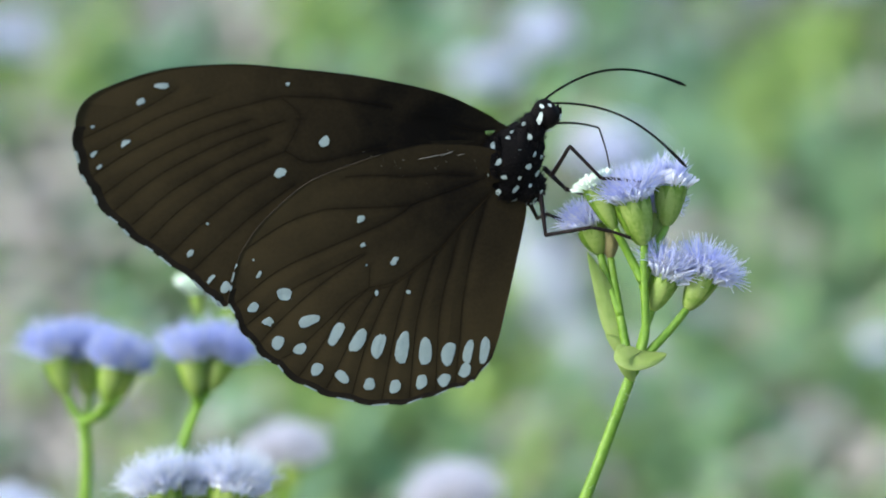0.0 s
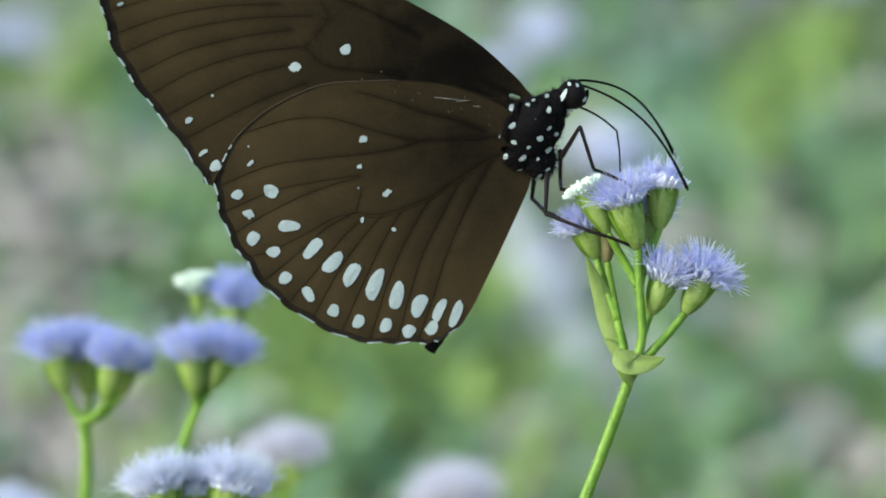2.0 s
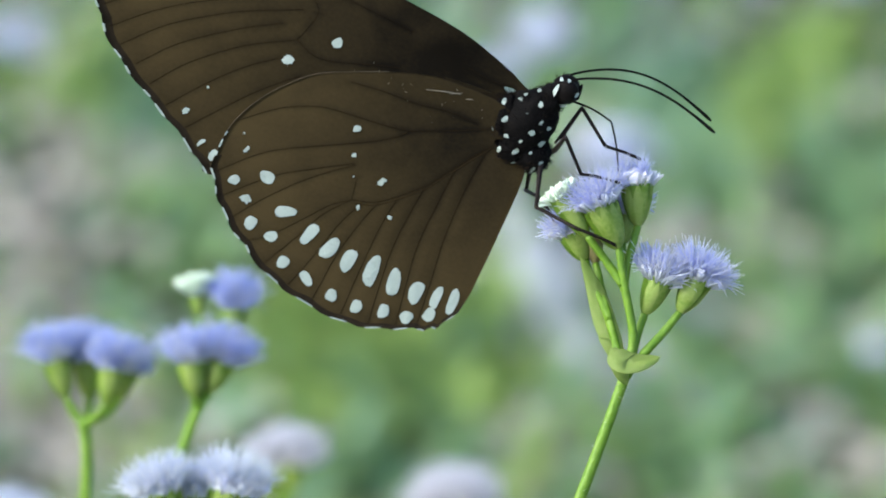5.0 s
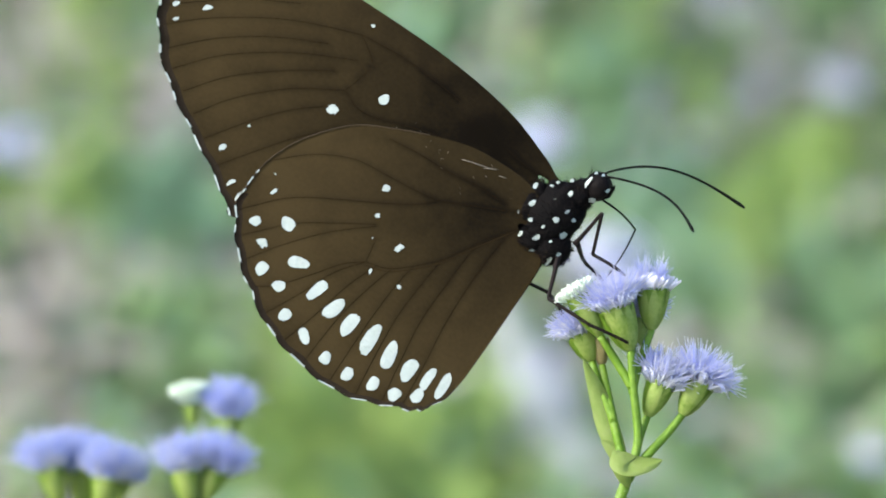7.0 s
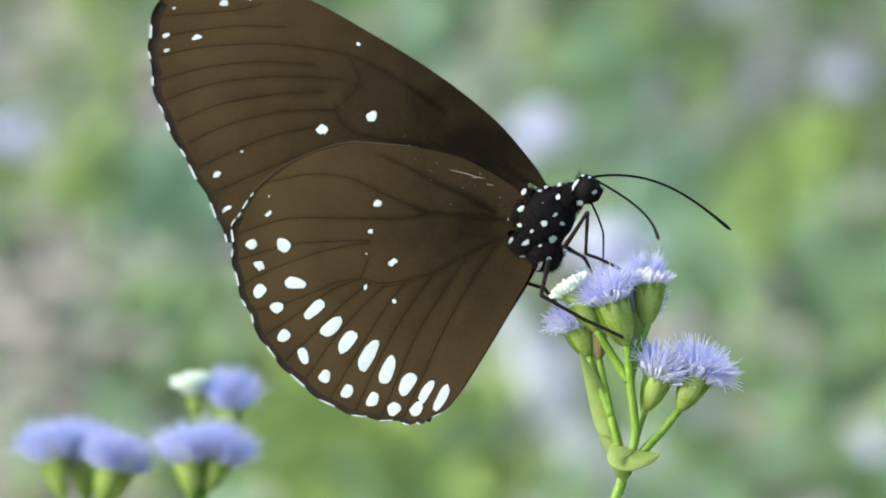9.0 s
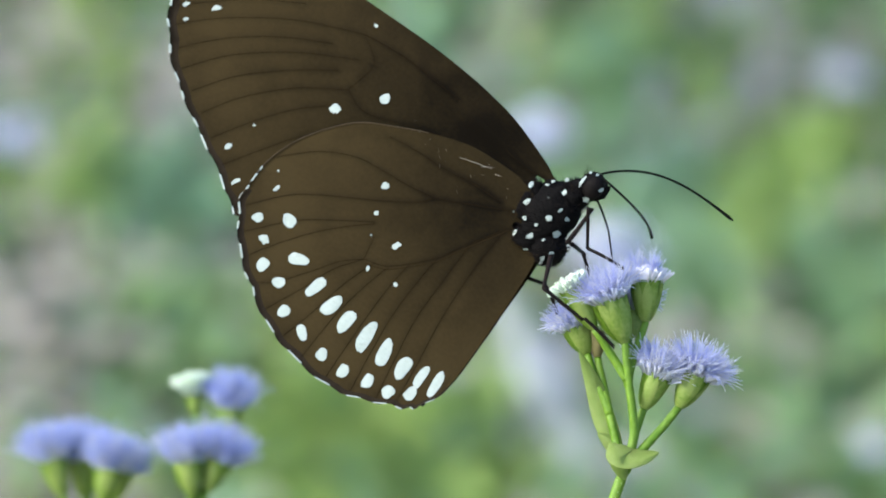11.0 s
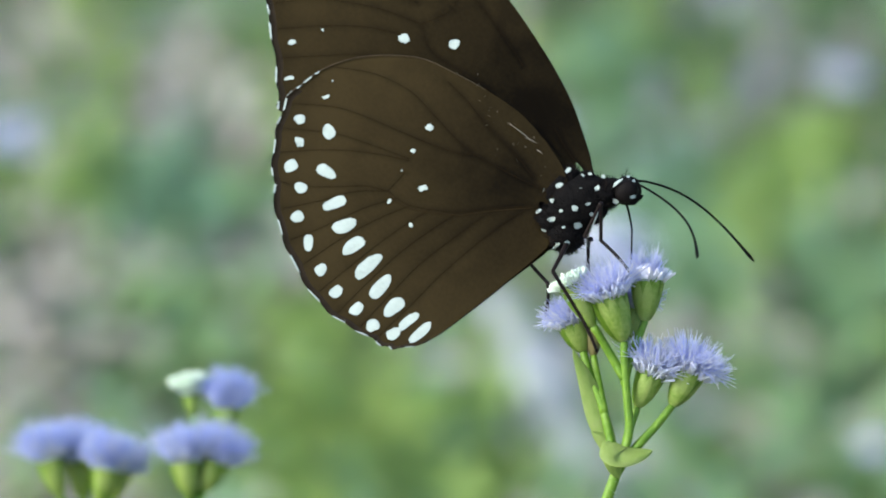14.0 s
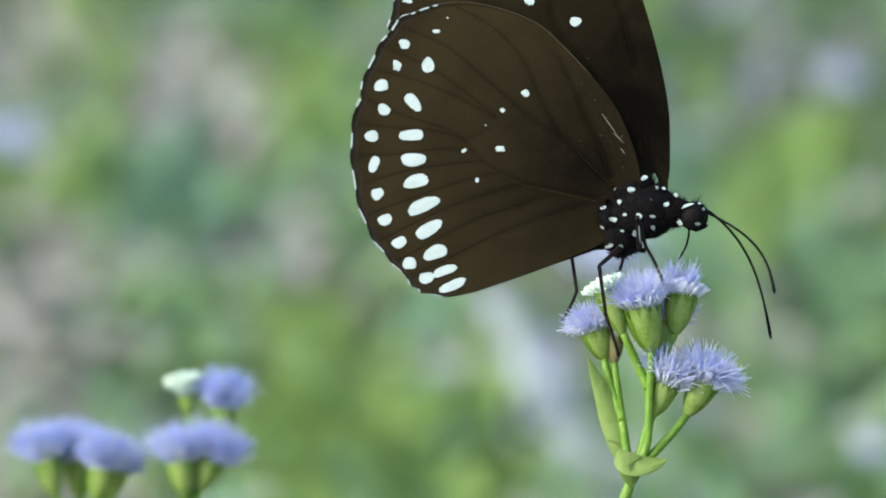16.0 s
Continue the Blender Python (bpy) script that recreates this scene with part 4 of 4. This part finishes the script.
def segment(name, length, r0, r1, mat, label="", bow=0.0, knob=0.0, spines=0):
    """A limb segment along +x from its joint."""
    s = Shape()
    k = 12
    pts = [(length * i / k, bow * math.sin(math.pi * i / k), 0) for i in range(k + 1)]
    s.tube(pts, [r0 + (r1 - r0) * i / k + (knob if i in (0, k) else 0) for i in range(k + 1)], 8)
    for i in range(spines):
        x = length * rng.uniform(0.1, 0.98)
        a = rng.uniform(0, 6.28)
        s.tube([(x, 0, 0), (x + 0.16, (r0 + 0.12) * math.cos(a), (r0 + 0.12) * math.sin(a))], [0.025, 0.008], 3, cap=False)
    if name == "tarsus":
        for e in (-1, 1):
            s.tube([(length, 0, 0), (length + 0.18, -0.1, 0.1 * e), (length + 0.22, -0.24, 0.14 * e)], [0.06, 0.045, 0.015], 5)
    return part(name, s, mat, butterfly, label)


ANTENNA = 16.6
antennae = []
for high in (2.9, 2.3):
    s = Shape()
    pts, k = [], 26
    for i in range(k + 1):
        t = i / k
        pts.append((ANTENNA * t, high * math.sin(math.pi * t ** 0.85) * (0.75 + 0.25 * t), 0))
    s.tube(pts, [0.12 + 0.012 * (i % 2) + (0.09 * max(0, (i / k - 0.72) / 0.28) ** 1.5 if i < k else -0.02) for i in range(k + 1)], 8)
    antennae.append(part("antenna", s, BLACK, butterfly, "thin black antenna with a slender club"))
# each leg: hip, femur, tibia and tarsus lengths
LEGS = [dict(hip=(2.6, -0.6, 0.4), f=4.75, t=4.75, s=4.3), dict(hip=(1.7, -2.5, 0.2), f=4.8, t=5.4, s=4.3),
        dict(hip=(2.6, -0.7, -1.9), f=4.9, t=4.9, s=4.3), dict(hip=(0.8, -3.6, -2.0), f=5.0, t=5.0, s=3.4)]
for leg in LEGS:
    leg["parts"] = [segment("femur", leg["f"], 0.30, 0.19, LEG, "black-brown thigh of the leg", spines=10), segment("tibia", leg["t"], 0.21, 0.18, LEG, "thin dark shin of the leg", knob=0.03, spines=22),
                    segment("tarsus", leg["s"], 0.18, 0.17, LEG, "dark jointed foot", bow=0.12, knob=0.03, spines=18)]
for e in (-1, 1):
    s = Shape()
    s.tube([(0.6, 0.12, 0.2 * e), (2.0, 0.12, 0.22 * e), (3.6, 0.1, 0.17 * e)], [0.05, 0.09, 0.04], 6)
    part("stripe", s, SPOT, LEGS[0]["parts"][0], "white stripe along the thigh")
TONGUE = (4.7, 5.8)
tongue = [segment("proboscis", TONGUE[0], 0.13, 0.10, BLACK, "thin bent sucking tongue", bow=0.25), segment("proboscis", TONGUE[1], 0.10, 0.07, BLACK, "thin bent sucking tongue", bow=0.2)]


# ---- movement ----
def motions():
    # seconds, right, up (mm in the plane of focus), yaw, pitch, roll (degrees)
    body = [(0, 8.85, 8.41, 18.0, 22.6, -0.0), (0.3, 8.15, 8.41, 15.3, 20.7, -1.9), (0.5, 9.20, 8.79, 12.9, 21.3, -3.6), (1, 9.04, 10.07, 10.1, 19.1, -10.1),
            (1.3, 8.82, 9.95, 9.5, 19.0, -9.7), (1.5, 9.04, 10.18, 9.1, 21.8, -10.3), (1.8, 11.08, 11.39, 5.1, 17.2, -19.3), (2, 10.19, 11.18, 1.3, 17.5, -18.9),
            (2.3, 10.03, 11.18, 1.4, 19.0, -18.0), (2.5, 7.57, 9.79, 1.4, 22.0, -8.7), (2.8, 8.56, 10.28, -2.5, 21.3, -13.1), (3, 9.01, 12.68, -5.7, 21.9, -18.5),
            (3.3, 10.33, 12.99, -7.9, 20.8, -26.2), (3.5, 9.11, 12.26, -7.9, 21.4, -22.9), (6, 9.64, 11.83, -6.2, 20.5, -20.4), (6.3, 8.67, 11.56, -4.4, 18.3, -21.0),
            (6.5, 9.48, 12.34, -1.1, 13.6, -15.1), (6.7, 11.50, 13.10, -4.5, 9.2, -25.3), (7, 12.56, 13.91, -10.1, 3.6, -30.4), (7.5, 11.92, 13.44, -12.7, 1.7, -30.8),
            (8, 11.93, 13.52, -14.4, 2.1, -30.7), (8.5, 10.94, 13.24, -13.3, 0.2, -26.7), (8.7, 10.43, 13.02, -13.4, -0.4, -25.3), (9, 11.17, 12.49, -15.1, -1.5, -26.9),
            (11.5, 11.94, 13.37, -16.8, -0.2, -34.0), (11.7, 12.24, 13.49, -17.4, 1.5, -37.5), (12, 12.69, 13.70, -17.5, 0.1, -37.4), (12.3, 14.21, 14.12, -17.9, 0.4, -43.0),
            (12.5, 14.47, 14.11, -16.8, -1.1, -45.7), (13, 14.92, 14.10, -17.1, -0.2, -49.0), (13.3, 17.19, 14.41, -19.6, 0.2, -55.4), (13.5, 15.75, 14.46, -17.0, -1.3, -52.3),
            (13.7, 15.99, 14.30, -18.1, -1.0, -51.0), (14, 14.28, 14.14, -17.2, -2.6, -48.0), (14.3, 16.50, 14.46, -19.3, -2.0, -54.4), (14.5, 17.35, 14.75, -16.5, -3.1, -57.1),
            (15, 17.72, 14.45, -15.7, -3.9, -57.1), (15.5, 17.21, 13.65, -15.8, -5.6, -57.3), (15.8, 17.23, 14.20, -17.4, -5.3, -59.5), (16, 20.87, 13.34, -15.1, -6.6, -65.9)]
    slide = [(0, -1.38), (0.5, -1.46), (1, -1.73), (1.5, -1.29), (2, -1.37), (2.5, -1.04), (3, -0.82), (3.5, -0.58), (6, -0.30), (6.5, -0.02), (7, 0.43), (7.5, 0.81), (8, 0.48), (8.5, 0.82), (9, 0.64), (11.5, 0.87), (12, 0.42), (12.5, 0.45), (13, 0.71), (13.5, 0.74), (14, 0.91), (14.5, 0.30), (15, 0.76), (15.5, 0.85), (16, 0.79)]
    # seconds, sway of the fork right and up (mm), lean of the upper heads (degrees to the right)
    sway = [(0, 0, 0, 0), (0.5, 0, -0.12, -0.1), (1, -0.30, -0.12, -0.2), (1.5, -0.30, 0, -0.7), (2, -0.18, -0.47, -2.0), (2.5, -0.65, -0.53, -4.9), (3, -0.77, 0.24, -5.6),
            (3.5, -1.13, -0.18, -7.7), (6, -0.12, -0.18, -8.4), (6.5, 0.12, 0.30, -6.1), (7, 0.12, 0.47, -4.0), (7.5, -0.30, 0.18, -4.2), (8, -0.30, 0.30, -3.8),
            (8.5, -0.47, 0.30, -4.6), (9, -0.42, 0.06, -4.5), (11.5, -0.59, 0.36, -4.9), (12, -0.65, 0.42, -4.1), (12.5, -0.47, 0.36, -3.1), (13, -0.77, 0.24, -2.6),
            (13.3, -0.35, 0.3, -0.8), (13.5, -0.77, 0.24, -1.8), (13.7, -0.45, 0.35, -1.2), (14, -1.07, 0.42, -2.6), (14.5, -0.30, 0.59, -0.4), (15, -0.24, 0.24, 0.2), (15.5, -0.53, 0, 0.4), (15.8, -0.6, 0.1, 0.6), (16, 0.59, -0.47, 3.3)]
    rise = (main_local.translation).length / MM

    def rigid(u, v, yaw, pitch, roll):
        turn = Matrix.Rotation(radians(yaw), 4, "Y") @ Matrix.Rotation(radians(pitch), 4, "X") @ Matrix.Rotation(radians(roll), 4, "Z")
        return Matrix.Translation((u, v, 0)) @ turn

    def metres(m):
        q = m.copy()
        q.translation = m.translation * MM
        return q

    times = [r[0] for r in body]
    stance = {r[0]: rigid(*r[1:]) for r in body}
    walk(butterfly, [(t, BASE @ metres(stance[t])) for t in times])

    for ob in forewings:
        pin = Matrix.Translation((-3.2 * MM, 3.4 * MM, 0))
        walk(ob, [(t, pin @ Matrix.Rotation(radians(a), 4, "Z") @ pin.inverted()) for t, a in slide])

    foot = main_plant.location.copy()
    walk(main_plant, [(t, Matrix.Translation(foot + Vector((0, 0, v * MM))) @ Matrix.Rotation(u / rise, 4, "Y")) for t, u, v, _ in sway])
    for i, ob in enumerate(cluster):
        share = 0.5 if i in (6, 7, 10, 11) else 1.0
        walk(ob, [(t, main_local @ Matrix.Rotation(radians(-a * share), 4, "Z")) for t, _, _, a in sway])
    for (thing, _, loc), reach in ((left_plant, -0.45), (mid_plant, -0.55)):
        up, base = loc.translation.length / MM, thing.location.copy()
        walk(thing, [(t, Matrix.Translation(base) @ Matrix.Rotation(k * reach / up, 4, "Y")) for t, k in ((0, 0), (9, 0), (13, 0.15), (14.5, 0.5), (16, 1))])

    # the abdomen stretches out between the wings and draws in again
    walk(abdomen, [(t, Matrix.Translation((0, k * MM, 0))) for t, k in ((0, -0.3), (1, -0.6), (2, -1.7), (3, -0.9), (3.5, -0.4), (6, 0.4), (16, 0.9))])

    def on_flower(x, y, z, t):
        """A point given about the fork at rest, carried along by the upper heads at t."""
        du, dv, a = between(sway, t)
        c, s = math.cos(radians(-a)), math.sin(radians(-a))
        return Vector((20.99 + du + c * x - s * y, -12.33 + dv + s * x + c * y, z))

    def aim(a, b, up):
        """The pose of a segment from a towards b."""
        x = (b - a).normalized()
        z = x.cross(up).normalized()
        y = z.cross(x)
        m = Matrix((x, y, z)).transposed().to_4x4()
        m.translation = a
        return m

    def bend(hip, end, l1, l2, pole):
        """The joint between two segments of lengths l1 and l2; end is drawn in when out of reach."""
        d = end - hip
        ln = max(min(d.length, (l1 + l2) * 0.995), abs(l1 - l2) * 1.02 + 0.01)
        d = d.normalized()
        end = hip + d * ln
        k = (l1 * l1 - l2 * l2 + ln * ln) / (2 * ln)
        side = (pole - d * pole.dot(d)).normalized()
        return hip + d * k + side * math.sqrt(max(0.0, l1 * l1 - k * k)), end

    # per leg: ankle and toe about the fork (seconds, right, up), depth, and the way the knee points (seconds, right, up, near), in the body's space or as seen
    stand = [
        dict(ankle=[(0, -4.4, 19.7), (2, -4.3, 21.3), (2.5, -4.2, 20.4), (3, -4.0, 21.5), (3.5, -3.4, 21.2), (6, -3.1, 21.1), (6.5, -3.9, 22.1), (7, -3.2, 23.1), (9, -3.5, 22.7), (12.5, -2.4, 23.4), (16, -1.1, 23.6)],
             toe=[(0, -0.1, 19.3), (3.5, 0.6, 18.9), (7, 0.4, 20.4), (12.5, 0.7, 20.6), (16, 0.7, 20.3)], z=2.3, ankle_z=0.9,
             knee=[(0, 0.2, 1, 0.5), (2, 0, 1, 0.4), (2.5, -0.4, 1, 0.6), (6, -0.4, 1, 0.6), (7, 0, 1, 0.3), (9, 0.1, 1, 0.3), (12.5, 0, 1, 0.4), (16, 0, 1, 0.4)]),
        dict(ankle=[(0, -5.5, 14.6), (3.5, -4.5, 15.0), (6.5, -4.2, 16.1), (7, -4.0, 15.7), (7.5, -3.85, 15.5), (9, -4.1, 15.75), (12.5, -4.05, 15.7), (15.5, -4.9, 16.0), (16, -4.9, 16.1)],
             toe=[(0, -1.4, 13.5), (3.5, -0.6, 13.1), (7, -0.9, 14.0), (9, -0.6, 13.8), (12.5, -2.5, 12.3), (15.5, -3.3, 12.0), (16, -3.3, 12.0)], z=2.6,
             knee=[(0, -0.6, -1, 0.0), (3.5, -0.8, -1, 0.1), (6.5, -0.7, -1, 0.3), (7, -0.86, -0.51, 0.05), (7.5, -0.86, -0.51, 0.05), (9, -0.68, -0.34, 0.65), (12.5, -0.30, -0.36, 1), (15.5, -0.22, -0.34, 1), (16, 0, -0.35, 1)]),
        dict(ankle=[(0, -7.9, 18.6), (2, -7.7, 19.4), (2.5, -4.1, 21.4), (3, 1.6, 22.8), (3.5, 0.4, 23.5), (6, -0.4, 23.7), (6.5, -4.1, 23.5), (7, -3.9, 22.2), (12.5, -3.1, 22.6), (16, -3.3, 22.5)],
             toe=[(0, -6.1, 18.0), (2, -6.0, 18.7), (2.5, -3.2, 20.1), (3, 5.6, 20.7), (3.5, 4.1, 21.4), (6, 3.3, 21.6), (6.5, -2.5, 21.2), (7, -3.5, 21.7), (12.5, -3.1, 21.5), (16, -3.5, 21.8)], z=-1.5,
             knee=[(0, 0, 0, -1), (2, 0, 0, -1), (2.5, 0.3, 1, 0.2), (3, 0.6, 0.82, 0.33), (3.5, 0.7, 0.8, 0.3), (6, 0.6, 0.85, 0.3), (6.5, 0.5, 0.5, -0.7), (7, 0, 0, -1), (16, 0, 0.1, -1)], seen=True),
        dict(ankle=[(0, -10.0, 16.0), (2, -9.4, 17.0), (2.5, -8.9, 17.7), (3.5, -7.8, 19.3), (6, -7.8, 19.5), (6.5, -8.1, 19.0), (7, -8.1, 19.5), (9, -8.1, 19.5), (12.5, -7.2, 19.8), (16, -8.0, 18.6)],
             toe=[(0, -8.8, 15.4), (2.5, -7.6, 16.6), (3.5, -6.7, 17.3), (7, -6.9, 17.4), (12.5, -6.9, 17.4), (16, -9.0, 16.2)], z=-2.5,
             knee=[(0, -0.14, -0.14, -0.98), (2, -0.2, -0.1, -0.95), (2.5, -0.25, 0, -0.97), (6, -0.25, 0, -0.97), (7, -0.9, 0.1, -0.5), (9, -0.9, 0.1, -0.5), (12.5, -0.75, 0.45, -0.65), (16, -0.75, 0.45, -0.65)], seen=True),
    ]
    for leg, st in zip(LEGS, stand):
        rows = [[], [], []]
        for t in times:
            m = stance[t]
            inv = m.inverted()
            hip = Vector(leg["hip"])
            low = st["ankle_z"] if "ankle_z" in st and t >= 7 else st["z"]
            ankle = inv @ on_flower(*between(st["ankle"], t), low, t)
            toe = inv @ on_flower(*between(st["toe"], t), st["z"] - 0.4, t)
            way = Vector(between(st["knee"], t))
            if "seen" in st:
                way = inv.to_3x3() @ way
            knee, ankle = bend(hip, ankle, leg["f"], leg["t"], way)
            side = Vector((0.1, 1, 0.2)) if st is not stand[1] else Vector((1, 0.3, 0.2))
            for r, a, b in zip(rows, (hip, knee, ankle), (knee, ankle, toe)):
                r.append((t, metres(aim(a, b, side))))
        for ob, r in zip(leg["parts"], rows):
            walk(ob, r)

    tip = [(0, -3.3, 19.4), (2.5, -1.2, 19.5), (3.5, 0.6, 20.1), (6, 0.9, 20.4), (6.5, -1.0, 20.9), (7, -1.8, 20.7), (7.5, -1.9, 20.2), (9, -2.0, 19.6), (12.5, 0.8, 19.7), (13, 1.4, 19.9), (13.5, 1.9, 20.2), (14, 1.1, 19.6), (14.5, 1.8, 19.4), (15.5, 2.5, 19.9), (16, 1.1, 19.7)]
    # the way its joint points (right, up, near)
    joint_way = [(0, 0.6, 1, -0.1), (6.5, 0.6, 1, -0.1), (7, 1, 0.5, -0.2), (7.5, 1, 0.3, -0.1), (8.5, 1, 0.2, -1), (9, 0.3, 0.1, -1), (12.5, 0.1, 0, -1), (13, 0.3, 0, -1), (13.5, 0.6, 0, -0.8), (14, 0.15, 0, -1), (16, 0.15, 0, -1)]
    rows = [[], []]
    for t in times:
        inv = stance[t].inverted()
        root = Vector((2.75, 4.75, BODY_Z + 0.2))
        end = inv @ on_flower(*between(tip, t), -0.6, t)
        pole = inv.to_3x3() @ Vector(between(joint_way, t))
        joint, end = bend(root, end, *TONGUE, pole)
        rows[0].append((t, metres(aim(root, joint, pole))))
        rows[1].append((t, metres(aim(joint, end, pole))))
    for ob, r in zip(tongue, rows):
        walk(ob, r)

    # where the tips of the two antennae point (seconds, right, up)
    tips = [[(0, 25.7, 17.3), (0.5, 26.7, 14.1), (1, 28.5, 15.9), (1.5, 27.6, 16.8), (2, 24.7, 9.8), (2.5, 25.6, 11.1), (3, 28.5, 18.4), (3.5, 27.5, 11.1), (6, 28.6, 14.9), (6.5, 28.8, 17.2),
             (7, 32.6, 16.0), (7.5, 31.7, 15.0), (8, 31.6, 14.9), (8.5, 30.6, 14.2), (9, 30.8, 12.7), (11.5, 31.0, 13.4), (12, 31.0, 12.3), (12.5, 33.3, 10.1), (13, 34.1, 9.8),
             (13.5, 34.8, 9.5), (14, 33.4, 9.4), (14.5, 36.5, 8.5), (15, 36.8, 8.8), (15.5, 31.3, 2.3), (16, 35.3, 1.2)],
            [(0, 25.3, 8.5), (0.5, 26.2, 9.5), (1, 25.1, 6.5), (1.5, 24.6, 7.2), (2, 25.5, 6.1), (2.5, 24.7, 11.2), (3, 27.5, 13.8), (3.5, 26.7, 11.1), (6, 28.9, 12.6), (6.5, 22.9, 11.7),
             (7, 26.4, 13.1), (7.5, 24.8, 11.8), (8, 24.3, 12.0), (8.5, 22.8, 12.3), (9, 22.5, 11.4), (11.5, 21.3, 11.7), (12, 18.6, 10.4), (12.5, 22.4, 11.1), (13, 26.5, 9.3),
             (13.5, 27.7, 9.4), (14, 26.6, 9.5), (14.5, 30.2, 8.5), (15, 31.0, 9.4), (15.5, 30.4, 8.0), (16, 34.7, 5.9)]]
    LEAN = [(0, 0), (6.5, 0.2), (7, 0.7), (11.5, 0.9), (12.5, 1.3), (14.5, 1.0), (16, 0.5)]
    for ob, way, root, near in zip(antennae, tips, ((1.4, 7.1, BODY_Z - 0.4), (1.9, 7.1, BODY_Z + 0.5)), (-1, 1)):
        rows = []
        for t, u, v in way:
            m = stance[t]
            inv = m.inverted()
            a = m @ Vector(root)
            dx, dy = u - a.x, v - a.y
            z = math.sqrt(max(0.0, ANTENNA ** 2 - dx * dx - dy * dy))
            b = a + Vector((dx, dy, near * z))
            c = (dx * dx + dy * dy) / ANTENNA ** 2 if near > 0 else 1.0
            rise_way = Vector((0.35, 1, between(LEAN, t)[0] * near)) * c + Vector((dx, dy, 0)).normalized() * (1 - c) * 1.2
            rows.append((t, metres(aim(inv @ a, inv @ b, inv.to_3x3() @ rise_way))))
        walk(ob, rows)


motions()
